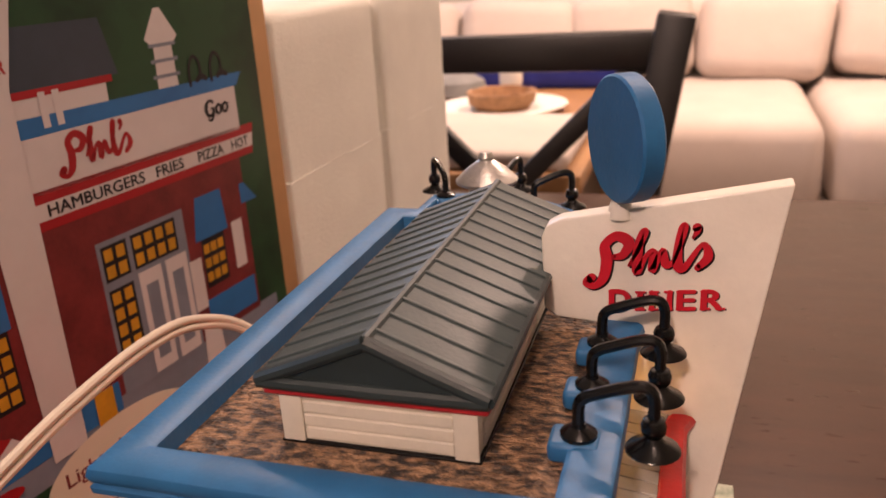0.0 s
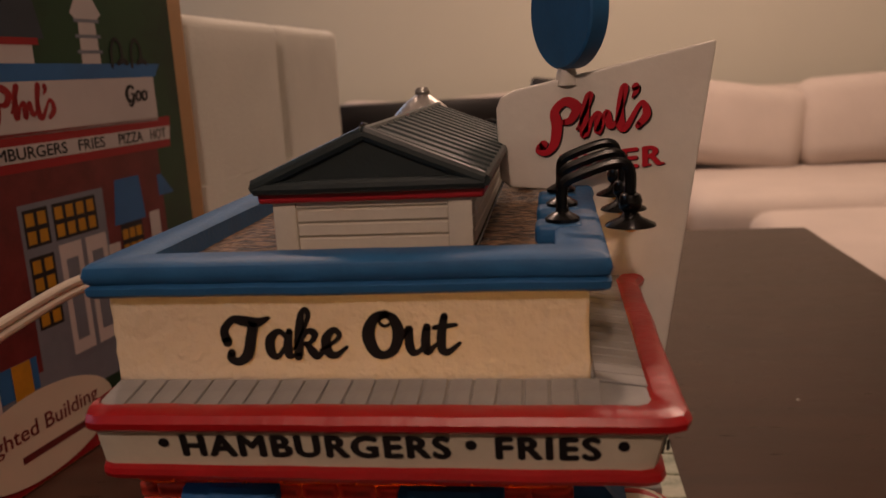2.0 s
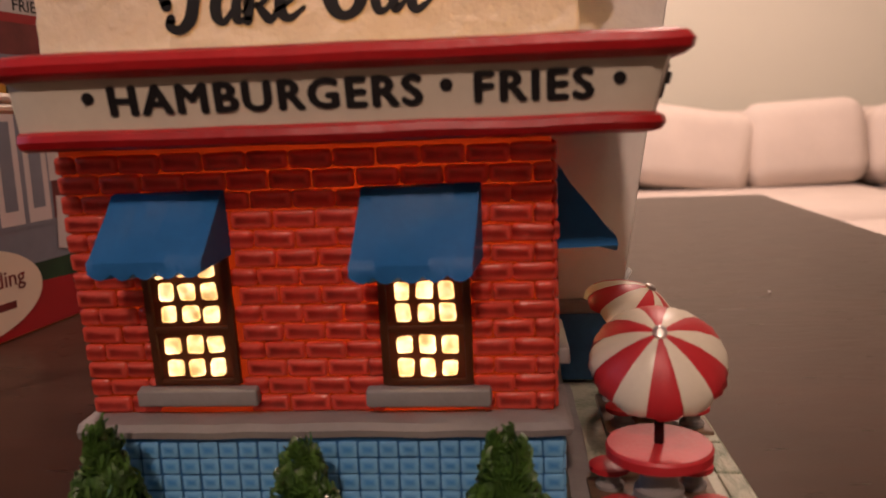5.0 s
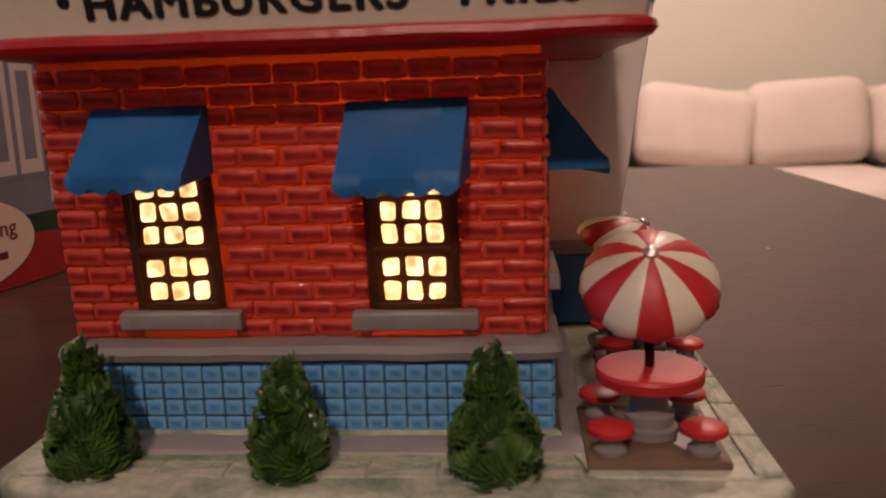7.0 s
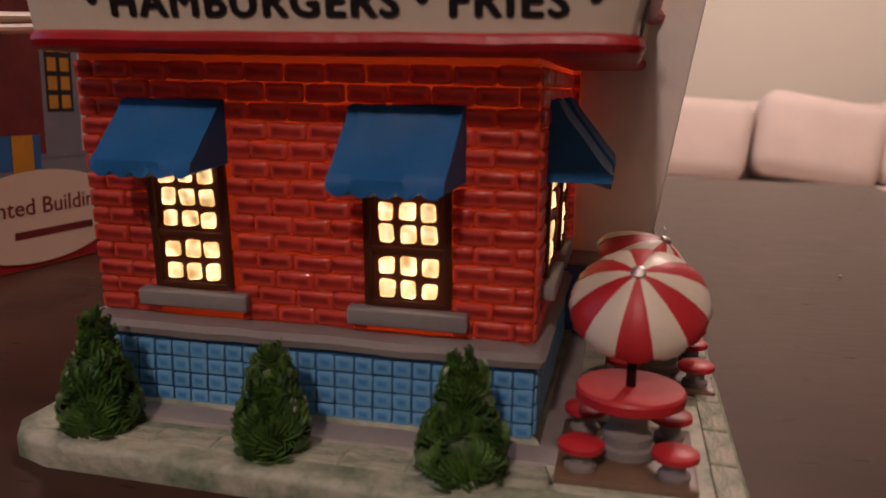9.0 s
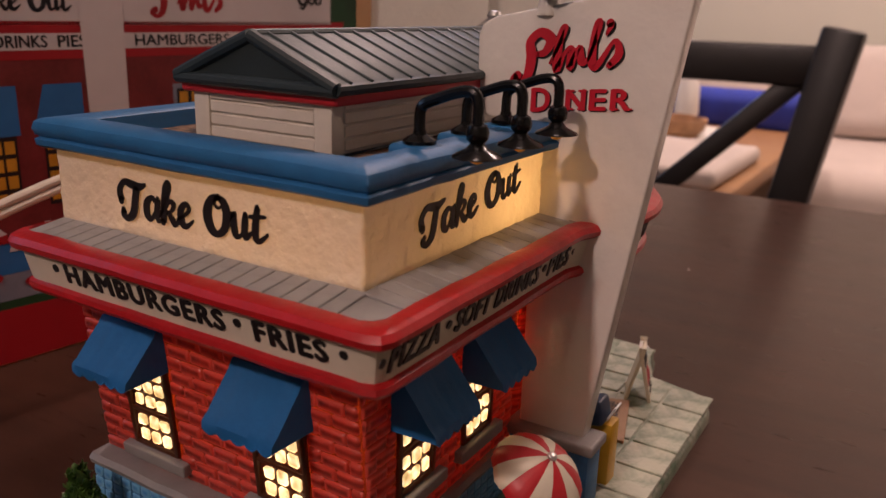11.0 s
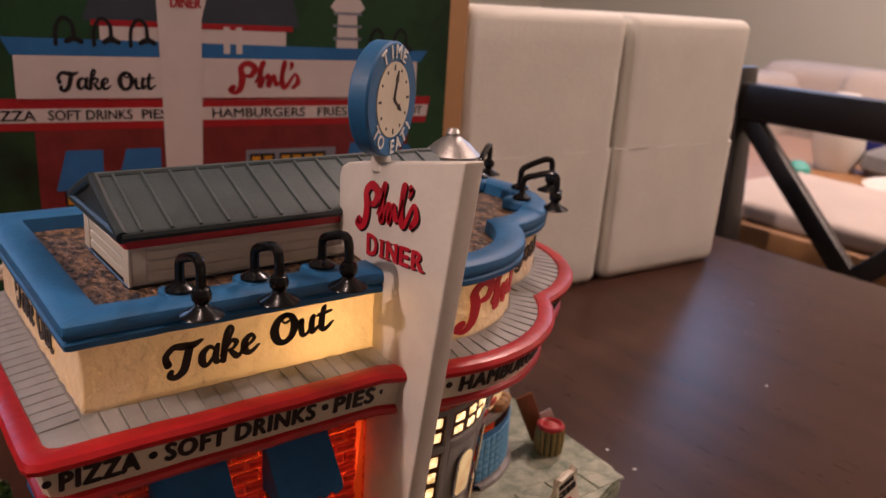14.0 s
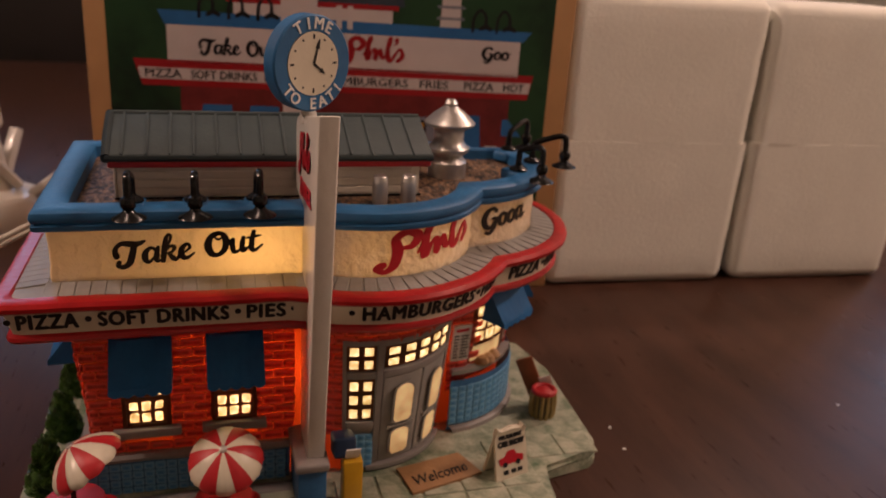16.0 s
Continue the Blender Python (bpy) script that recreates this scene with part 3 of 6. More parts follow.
def ribbon(strokes, depth=0.03):
    """Brush letters: each stroke is a row of (x, z, half width), drawn smooth, in the xz plane."""
    bm = bmesh.new()
    for k, st in enumerate(strokes):
        pts = smooth_path(st, 7)
        yo = -depth / 2 - 0.0006 * k
        left, right, back_l, back_r = [], [], [], []
        for i, p in enumerate(pts):
            a, b = pts[max(i - 1, 0)], pts[min(i + 1, len(pts) - 1)]
            d = Vector((b.x - a.x, b.y - a.y))
            d = d.normalized() if d.length > 1e-6 else Vector((1, 0))
            nx, nz = -d.y * p.z, d.x * p.z
            left.append(bm.verts.new((p.x + nx, yo, p.y + nz)))
            right.append(bm.verts.new((p.x - nx, yo, p.y - nz)))
            back_l.append(bm.verts.new((p.x + nx, depth / 2, p.y + nz)))
            back_r.append(bm.verts.new((p.x - nx, depth / 2, p.y - nz)))
        for i in range(len(pts) - 1):
            bm.faces.new((left[i], left[i + 1], right[i + 1], right[i]))
            bm.faces.new((left[i + 1], left[i], back_l[i], back_l[i + 1]))
            bm.faces.new((right[i], right[i + 1], back_r[i + 1], back_r[i]))
        for p in (pts[0], pts[-1]):
            disc = [bm.verts.new((p.x + p.z * math.cos(q * math.pi / 5), yo, p.y + p.z * math.sin(q * math.pi / 5))) for q in range(10)]
            bm.faces.new(disc[::-1])
    bmesh.ops.recalc_face_normals(bm, faces=bm.faces[:])
    return bm


# brush-script letters, one unit = the height of a small letter
GLYPH_T = [[(-0.62, 0.62, 0.16), (-0.70, 1.05, 0.13), (-0.35, 1.42, 0.12), (0.1, 1.36, 0.16), (0.55, 1.30, 0.15), (1.0, 1.45, 0.06)],
           [(0.42, 1.32, 0.16), (0.28, 0.75, 0.17), (0.10, 0.15, 0.17), (-0.25, -0.12, 0.13), (-0.55, 0.0, 0.12), (-0.50, 0.22, 0.13)]]
GLYPH_A = [[(0.72, 0.72, 0.07), (0.45, 0.95, 0.09), (0.12, 0.68, 0.15), (0.10, 0.22, 0.15), (0.32, 0.03, 0.09), (0.62, 0.35, 0.07)],
           [(0.84, 0.95, 0.10), (0.74, 0.45, 0.14), (0.76, 0.10, 0.13), (0.95, 0.06, 0.07), (1.2, 0.30, 0.05)]]
GLYPH_K = [[(-0.1, 0.3, 0.05), (0.25, 0.9, 0.06), (0.50, 1.5, 0.08), (0.38, 1.72, 0.07), (0.22, 1.45, 0.11), (0.10, 0.7, 0.15), (0.02, 0.02, 0.13)],
           [(0.12, 0.5, 0.05), (0.42, 0.92, 0.08), (0.68, 0.82, 0.11), (0.55, 0.55, 0.07), (0.25, 0.45, 0.05)],
           [(0.34, 0.48, 0.08), (0.56, 0.18, 0.13), (0.74, 0.02, 0.11), (1.05, 0.28, 0.05)]]
GLYPH_E = [[(-0.1, 0.25, 0.05), (0.3, 0.45, 0.06), (0.60, 0.72, 0.08), (0.42, 0.95, 0.09), (0.12, 0.65, 0.15), (0.14, 0.18, 0.15), (0.42, 0.03, 0.10), (0.85, 0.32, 0.05)]]
GLYPH_O = [[(0.62, 1.46, 0.12), (0.18, 1.30, 0.15), (-0.06, 0.75, 0.20), (0.10, 0.18, 0.17), (0.45, -0.02, 0.12), (0.85, 0.22, 0.15), (1.02, 0.80, 0.18), (0.84, 1.30, 0.14), (0.50, 1.42, 0.07), (0.36, 1.18, 0.05), (0.55, 1.02, 0.05), (0.74, 1.10, 0.05)]]
GLYPH_U = [[(-0.08, 0.62, 0.05), (0.12, 0.92, 0.11), (0.10, 0.45, 0.14), (0.20, 0.08, 0.12), (0.48, 0.12, 0.07), (0.66, 0.50, 0.05)],
           [(0.76, 0.95, 0.12), (0.68, 0.45, 0.14), (0.74, 0.08, 0.12), (1.08, 0.34, 0.05)]]
GLYPH_SMALL_T = [[(0.34, 1.32, 0.11), (0.22, 0.75, 0.14), (0.20, 0.18, 0.14), (0.42, 0.04, 0.10), (0.85, 0.36, 0.05)], [(-0.05, 0.92, 0.07), (0.35, 0.96, 0.08), (0.75, 1.0, 0.05)]]
EMBLEM = [[(-0.42, 0.05, 0.15), (-0.62, -0.12, 0.12), (-0.30, -0.30, 0.10), (0.05, 0.0, 0.16), (0.18, 0.70, 0.18), (0.10, 1.30, 0.15), (0.55, 1.62, 0.14), (1.02, 1.30, 0.17), (0.80, 0.85, 0.13), (0.45, 0.80, 0.08)],
          [(1.05, 0.40, 0.05), (1.38, 1.0, 0.07), (1.66, 1.62, 0.08), (1.50, 1.66, 0.08), (1.38, 1.0, 0.15), (1.36, 0.12, 0.14), (1.70, 0.72, 0.07), (1.95, 0.78, 0.13), (1.94, 0.12, 0.12), (2.30, 0.86, 0.08),
           (2.44, 0.30, 0.13), (2.75, 0.45, 0.06), (3.12, 1.60, 0.08), (2.94, 1.60, 0.08), (2.86, 0.40, 0.15), (3.10, 0.06, 0.11), (3.75, 0.92, 0.07), (3.98, 0.42, 0.14), (3.62, 0.04, 0.10)],
          [(3.52, 1.60, 0.13), (3.54, 1.45, 0.10), (3.40, 1.22, 0.04)]]
GLYPH_G = [[(0.85, 1.25, 0.14), (0.62, 1.46, 0.10), (0.15, 1.25, 0.16), (-0.08, 0.70, 0.19), (0.12, 0.12, 0.16), (0.50, 0.02, 0.12), (0.80, 0.32, 0.13), (0.86, 0.68, 0.10), (0.55, 0.68, 0.06)],
           [(0.86, 0.62, 0.12), (0.80, 0.05, 0.13), (0.45, -0.40, 0.12), (0.10, -0.30, 0.10)]]
GLYPH_SMALL_O = [[(0.45, 0.95, 0.09), (0.12, 0.68, 0.14), (0.12, 0.22, 0.14), (0.40, 0.03, 0.09), (0.68, 0.30, 0.13), (0.66, 0.75, 0.11), (0.42, 0.95, 0.07), (0.55, 0.75, 0.05), (0.95, 0.80, 0.05)]]
SCRIPT = {"T": (GLYPH_T, 0.88), "a": (GLYPH_A, 1.08), "k": (GLYPH_K, 0.98), "e": (GLYPH_E, 0.85), " ": ([], 0.86), "O": (GLYPH_O, 1.28), "u": (GLYPH_U, 1.05),
          "t": (GLYPH_SMALL_T, 0.8), "~": (EMBLEM, 4.2),
          "G": (GLYPH_G, 1.12), "o": (GLYPH_SMALL_O, 0.86), "d": (GLYPH_A, 1.0)}


def script_bm(words, width, height=None, depth=0.03):
    """Words in the brush letters, fitted to a width."""
    x, strokes = 0.0, []
    for ch in words:
        glyph, step = SCRIPT[ch]
        for st in glyph:
            strokes.append([(x + gx, gz, gw * (1.27 if ch == "~" else 1.18)) for gx, gz, gw in st])
        x += step
    bm = ribbon(strokes, 0.03)
    xs, zs = [v.co.x for v in bm.verts], [v.co.z for v in bm.verts]
    k = width / (max(xs) - min(xs))
    kz = height / (max(zs) - min(zs)) if height else k
    x0, z0 = min(xs), min(zs)
    for v in bm.verts:
        v.co = Vector(((v.co.x - x0) * k, v.co.y / 0.03 * depth, (v.co.z - z0) * kz))
    return bm


def slanted(bm, rise):
    for v in bm.verts:
        v.co.z += v.co.x * rise
    return bm


def on_a(bm, x, z, y, tilt=0.0):
    """Letters onto a front that faces -y."""
    return moved(bm, Matrix.Translation((x, y, z)) @ Matrix.Rotation(tilt, 4, "X"))


def on_b(bm, y, z, x, tilt=0.0):
    return moved(bm, Matrix.Translation((x, y, z)) @ Matrix.Rotation(radians(90), 4, "Z") @ Matrix.Rotation(tilt, 4, "X"))


def on_lobe(bm, centre, radius, angle, z, flare=0.0):
    """Letters round a bowed front, from that angle on."""
    for v in bm.verts:
        r = radius - v.co.y + flare * v.co.z
        a = angle + v.co.x / radius
        v.co = Vector((centre.x + r * math.cos(a), centre.y + r * math.sin(a), z + v.co.z))
    return bm


def dot_bm(r=0.11, depth=0.03):
    bm = lathe([(r, -depth / 2), (r, depth / 2)], 14)
    return moved(bm, Matrix.Rotation(radians(90), 4, "X"))


# ---- the miniature diner ----
diner = thing("miniature_diner", "hand-painted porcelain miniature diner, lit from inside, on the table", "model building")

# ground slab
SLAB = [(-11.8, 0.5), (-11.4, -0.12), (-10.5, -0.45), (2.2, -0.75), (2.9, -0.5), (3.25, 0.0), (3.3, 19.6), (3.05, 20.2), (2.5, 20.45), (0.6, 20.6), (0.35, 20.8),
        (-0.1, 23.2), (-0.4, 23.6), (-1.1, 23.9), (-8.0, 24.4), (-11.5, 24.0), (-11.8, 23.4)]
bm = prism(SLAB, 0.0, 0.56, bev=0.18)
TERRACE = [(-0.75, 1.6), (-0.48, 1.2), (-0.40, 0.30), (-0.2, 0.12), (2.5, 0.02), (2.9, 0.2), (3.1, 0.7), (3.12, 10.2), (-0.75, 10.2)]
UPPER = [(-11.6, 1.7), (-0.72, 1.7), (-0.72, 10.1), (3.14, 10.1)] + [(x - 0.1, y) for x, y in SLAB[6:-2]] + [(-11.4, 23.8), (-11.6, 23.4)]
base = part("base_slab", roughened(bm, 0.05, 1.2), PAVING, diner, "grey-green painted paving base")
part("terrace", roughened(prism(TERRACE, 0.30, 0.60, bev=0.10), 0.03, 1.3), PAVING, base)
part("raised_pavement", roughened(prism(UPPER, 0.40, 0.80, bev=0.16), 0.04, 1.3), PAVING, base)

# brick storey: thin shell that lets the light through
low = skin([(2.60, 0.5), (2.45, 2.4), (1.87, 8.5)], wobble=0.012, east=2.0, west=-10.88)
walls = part("brick_storey", low, MORTAR, diner, "orange-red glowing brick walls")

# cornice
cornice = part("cornice", skin([(0.28, 8.62), (0.05, 9.60)], wobble=0.01), PORCELAIN_SMOOTH, diner, "cream sign band round the building")
part("red_lower_trim", skin([(2.2, 8.30), (0.40, 8.30), (0.20, 8.36), (0.12, 8.48), (0.15, 8.60), (0.30, 8.68)], wobble=0.03), RED, cornice)
part("red_upper_trim", skin([(0.10, 9.54), (-0.12, 9.56), (-0.24, 9.66), (-0.27, 9.80), (-0.18, 9.94), (0.0, 10.0), (0.32, 9.98), (0.40, 9.90)], wobble=0.03), RED, cornice)
skirt = part("skirt_roof", skin([(0.33, 9.90), (1.60, 10.04)]), SHINGLE, diner, "grey shingled skirt roof")
stucco_bm = skin([(1.5, 9.95 + 0.125 * k) for k in range(19)], m=90)
for v in stucco_bm.verts:
    lump = noise.noise(v.co * 2.6) + 0.6 * noise.noise(v.co * 5.5)
    v.co += noise.noise_vector(v.co * 0.8) * 0.015 + Vector((v.co.x + 6, v.co.y - 9, 0)).normalized() * lump * 0.040
upper = part("upper_wall", stucco_bm, STUCCO, diner, "glowing cream stucco sign wall", smooth=60)
parapet = part("parapet", skin([(1.52, 11.98), (1.20, 11.98), (1.10, 12.05), (1.08, 12.2), (1.18, 12.27), (1.10, 12.33), (1.05, 12.48), (1.10, 12.66), (1.22, 12.74), (2.0, 12.76), (2.14, 12.68), (2.18, 12.2)], wobble=0.02, west=-12.17),
               BLUE, diner, "blue painted roof parapet")
gravel_bm = skin([(2.15, 12.22), (2.6, 12.26), (3.0, 12.28)], top=True, west=-12.17)
part("roof_gravel", gravel_bm, GRAVEL, diner, "brown tarred gravel roof")

# lettering on the cornice
TILT_BAND = math.atan2(0.23, 0.98)


def band_a(bm, x):
    return on_a(bm, x, 8.91, 0.205 - 0.005, TILT_BAND)


def band_b(bm, y):
    return on_b(bm, y, 8.88, EAST - 0.205 + 0.012, TILT_BAND)


BOLD = 0.036
for words, x0, x1 in (("HAMBURGERS", -8.80, -3.33), ("FRIES", -2.40, -0.45)):
    part("lettering", band_a(text_bm(words, 0.51, x1 - x0, BOLD, gap=1.16), x0), INK, cornice, smooth=0)
for x in (-9.2, -2.9, 0.0):
    part("dot", band_a(moved(dot_bm(), Matrix.Translation((0, 0, 0.32))), x), INK, cornice, smooth=0)
for words, y0, y1 in (("PIZZA", 0.58, 2.45), ("SOFT DRINKS", 3.12, 7.42), ("PIES", 8.08, 9.42)):
    part("lettering", band_b(text_bm(words, 0.57, y1 - y0, BOLD, gap=1.12), y0), INK, cornice, smooth=0)
for y in (0.28, 2.79, 7.75, 9.73):
    part("dot", band_b(moved(dot_bm(), Matrix.Translation((0, 0, 0.32))), y), INK, cornice, smooth=0)
RBAND = RB - 0.19


def band_lobe(bm, c, a):
    return on_lobe(bm, c, RBAND, a, 8.88, 0.23)


A_DOT = math.asin((11.75 - C1.y) / RBAND)
for words, off, w in (("HAMBURGERS", 0.42, 4.9), ("FRIES", 5.95, 1.6)):
    part("lettering", band_lobe(text_bm(words, 0.57, w, BOLD, gap=1.12), C1, A_DOT + off / RBAND), INK, cornice, smooth=0)
for off in (0.0, 5.6):
    part("dot", band_lobe(moved(dot_bm(), Matrix.Translation((0, 0, 0.32))), C1, A_DOT + off / RBAND), INK, cornice, smooth=0)
cusp_b = lobes(0.2)[1][0]
A2 = math.atan2(cusp_b.y - C2.y, cusp_b.x - C2.x)
for words, off, w in (("PIZZA", 0.75, 1.9), ("HOT", 3.3, 1.3)):
    part("lettering", band_lobe(text_bm(words, 0.60, w, BOLD), C2, A2 + off / RBAND), INK, cornice, smooth=0)
part("dot", band_lobe(moved(dot_bm(), Matrix.Translation((0, 0, 0.32))), C2, A2 + 2.97 / RBAND), INK, cornice, smooth=0)

# script lettering on the upper wall
part("lettering", on_a(slanted(script_bm("Take Out", 5.18, 1.26), 0.02), -8.32, 10.36, 1.465), INK, upper, smooth=0)
part("lettering", on_b(slanted(script_bm("Take Out", 5.2, 1.18), 0.09), 3.55, 10.40, -0.515), INK, upper, smooth=0)
part("red_emblem", on_lobe(slanted(script_bm("~", 4.9, 1.75), 0.10), C1, RB - 1.445, math.asin(-0.3 / 4.8), 10.12), RED_INK, upper, smooth=0)
cusp_u = lobes(1.5)[1][0]
AU = math.atan2(cusp_u.y - C2.y, cusp_u.x - C2.x)
part("lettering", on_lobe(slanted(script_bm("Good", 2.8, 1.25), 0.08), C2, RB - 1.445, AU + 0.10, 10.45), INK, upper, smooth=0)

# roof dormer
DX0, DX1, DY0, DY1 = -7.58, -3.06, 3.62, 15.2
dormer = part("roof_dormer", box(DX0, DX1, DY0, DY1, 12.1, 13.75, 0.05, 2), SIDING, diner, "cream clapboard dormer with slate roof")
for k in range(4):
    z = 12.40 + k * 0.33
    part("siding_board", box(DX0 + 0.5, DX1 - 0.5, DY0 - 0.07, DY0 - 0.002, z, z + 0.29, 0.03, 1), SIDING, dormer)
    part("siding_board", box(DX1 + 0.002, DX1 + 0.06, DY0 + 0.4, DY1 - 0.3, z, z + 0.29, 0.03, 1), SIDING, dormer)
for x in (DX0, DX1 - 0.45):
    part("corner_board", box(x - 0.05, x + 0.5, DY0 - 0.1, DY0 - 0.001, 12.15, 13.7, 0.04, 2), SIDING, dormer)
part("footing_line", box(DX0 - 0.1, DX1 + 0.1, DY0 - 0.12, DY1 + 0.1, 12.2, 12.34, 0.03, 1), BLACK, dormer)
part("red_fascia", box(DX0 - 0.34, DX1 + 0.34, DY0 - 0.26, DY1 + 0.40, 13.54, 13.86, 0.09, 3), RED_MATT, dormer)


def gable_roof(dorm):
    xm, zp, ze = (DX0 + DX1) / 2, 15.12, 13.82
    x0, x1, y0, y1 = DX0 - 0.42, DX1 + 0.42, DY0 - 0.32, DY1 + 0.45
    bm = bmesh.new()
    sec = [(x0, ze), (x1, ze), (x1, ze + 0.22), (xm, zp), (x0, ze + 0.22)]
    a = [bm.verts.new((x, y0, z)) for x, z in sec]
    b = [bm.verts.new((x, y1, z)) for x, z in sec]
    n = len(sec)
    for i in range(n):
        bm.faces.new((a[i], a[(i + 1) % n], b[(i + 1) % n], b[i]))
    front = bm.faces.new(a[::-1])
    bm.faces.new(b)
    bmesh.ops.recalc_face_normals(bm, faces=bm.faces[:])
    r = bmesh.ops.inset_individual(bm, faces=[front], thickness=0.30, depth=-0.14)
    bmesh.ops.bevel(bm, geom=[g for g in bm.edges if g.calc_face_angle(0) > 0.3 and g.calc_length() > 1], offset=0.06, segments=2, profile=0.5, affect="EDGES")
    roof = part("slate_roof", roughened(bm, 0.02, 1.0), SLATE, dorm, "dark slate-grey standing seam roof")
    tri = [(xm - (xm - x0) * 0.78, ze + 0.26), (xm + (x1 - xm) * 0.78, ze + 0.26), (xm, zp - 0.24)]
    bm = bmesh.new()
    lo = [bm.verts.new((x, y0 - 0.012, z)) for x, z in tri]
    hi = [bm.verts.new((x, y0 + 0.2, z)) for x, z in tri]
    bm.faces.new(lo)
    for i in range(3):
        bm.faces.new((lo[i], lo[(i + 1) % 3], hi[(i + 1) % 3], hi[i]))
    bmesh.ops.recalc_face_normals(bm, faces=bm.faces[:])
    part("gable_panel", bm, DARK_SLATE, roof)
    for a, b in (((x0 + 0.05, ze + 0.14), (xm, zp - 0.06)), ((xm, zp - 0.06), (x1 - 0.05, ze + 0.14)), ((x0 + 0.05, ze + 0.10), (x1 - 0.05, ze + 0.10))):
        part("gable_edge", tube([(a[0], y0 + 0.02, a[1]), ((a[0] + b[0]) / 2, y0 - 0.01, (a[1] + b[1]) / 2), (b[0], y0 + 0.02, b[1])], 0.17, 10), DARK_SLATE, roof)
    for x in (x0 + 0.06, x1 - 0.06):
        part("eave_edge", tube([(x, y0, ze + 0.11), (x, y1, ze + 0.11)], 0.14, 8), DARK_SLATE, roof)
    slope_l = math.atan2(zp - ze - 0.22, xm - x0)
    ln = math.hypot(xm - x0, zp - ze - 0.22)
    seam = mesh_of("roof_seam", box(0, ln - 0.06, -0.05, 0.05, -0.03, 0.07, 0.03, 2), SLATE)
    for k in range(14):
        y = y0 + 0.55 + k * (y1 - y0 - 0.9) / 13.5
        place("roof_seam", seam, roof, at(x0 + 0.04, y, ze + 0.23, 0, -math.degrees(slope_l), 0))
        place("roof_seam", seam, roof, at(x1 - 0.04, y, ze + 0.23, 0, -math.degrees(slope_l), 180))
    part("ridge_cap", tube([(xm, y0 + 0.05, zp - 0.02), (xm, y1 - 0.05, zp - 0.02)], 0.11, 8), SLATE, roof)


gable_roof(dormer)

# roof vent and pipes
vent = part("roof_vent", lathe([(0.85, 12.2), (0.86, 12.95), (0.75, 13.1), (0.62, 13.2), (0.74, 13.3), (0.93, 13.45), (0.95, 13.6), (0.75, 13.75), (0.66, 13.95), (0.68, 14.4),
                                (0.85, 14.5), (1.12, 14.62), (1.14, 14.72), (0.75, 15.1), (0.34, 15.4), (0.26, 15.45), (0.30, 15.55), (0.20, 15.72), (0.03, 15.74)], 32, cx=-6.15, cy=17.3), SILVER, diner, "silver painted turbine roof vent")
for y in (13.35, 14.5):
    part("vent_pipe", roughened(lathe([(0.30, 12.2), (0.31, 13.1), (0.28, 13.36), (0.24, 13.42), (0.02, 13.43)], 16, cx=-1.95, cy=y), 0.03, 3.0), SILVER, diner)


# goose-neck lamps
def roof_lamp():
    arm = smooth_path([(0, 0, 0.1), (0, 0, 0.68), (0.10, 0, 0.90), (0.45, 0, 1.06), (1.05, 0, 1.26), (1.38, 0, 1.27), (1.52, 0, 1.08), (1.53, 0, 0.66), (1.53, 0, 0.45)], 5)
    ob = part("goose_neck_lamp", tube(arm, 0.135, 10), BLACK, diner, "black enamel goose-neck sign lamp")
    part("base_plate", lathe([(0.40, 0), (0.40, 0.08), (0.28, 0.16), (0.16, 0.22), (0.15, 0.3)], 20), BLACK, ob)
    part("socket", lathe([(0.12, 0.62), (0.22, 0.56), (0.27, 0.42), (0.25, 0.26), (0.16, 0.16), (0.15, 0.1)], 18, cx=1.53), BLACK, ob)
    part("lamp_shade", lathe([(0.16, 0.16), (0.26, 0.04), (0.55, -0.10), (0.58, -0.15), (0.54, -0.16), (0.2, -0.05)], 24, cx=1.53), BLACK, ob)
    part("bulb", lathe([(0.12, -0.06), (0.17, -0.16), (0.13, -0.27), (0.03, -0.31)], 14, cx=1.53), LAMP_TIP, ob)
    return ob


def bracket_bm():
    return box(-0.75, 0.35, -0.45, 0.45, -0.5, 0.0, 0.14, 3)


lamp = roof_lamp()
lamp.matrix_basis = at(-1.02, 4.28, 12.80)
for y, z in ((6.42, 12.80), (8.58, 12.84)):
    copy_thing(lamp, at(-1.0, y, z))
for k, (x, y, turn) in enumerate(((-5.0, 20.3, 20), (-6.5, 21.55, 75), (-9.0, 21.3, 125))):
    copy_thing(lamp, at(x, y, 12.80, 0, 0, turn))
for x, y, turn in ((-0.9, 4.28, 0), (-0.9, 6.42, 0), (-0.9, 8.58, 0), (-5.0, 20.3, 20), (-6.5, 21.55, 75), (-9.0, 21.3, 125)):
    part("lamp_bracket", moved(bracket_bm(), Matrix.Translation((x, y, 12.80)) @ Matrix.Rotation(radians(turn), 4, "Z")), BLUE, diner)

# pylon
PX = [(-2.8, 13.0), (-2.85, 15.1), (-2.72, 15.42), (-2.35, 15.62), (3.46, 16.76), (1.30, 2.2), (-0.75, 2.2), (-0.80, 12.6), (-2.5, 12.75)]
bm = bmesh.new()
front = [bm.verts.new((x, 10.18, z)) for x, z in PX]
back = [bm.verts.new((x, 10.86, z)) for x, z in PX]
for i in range(len(PX)):
    bm.faces.new((front[i], front[(i + 1) % len(PX)], back[(i + 1) % len(PX)], back[i]))
bm.faces.new(front[::-1])
bm.faces.new(back)
bmesh.ops.recalc_face_normals(bm, faces=bm.faces[:])
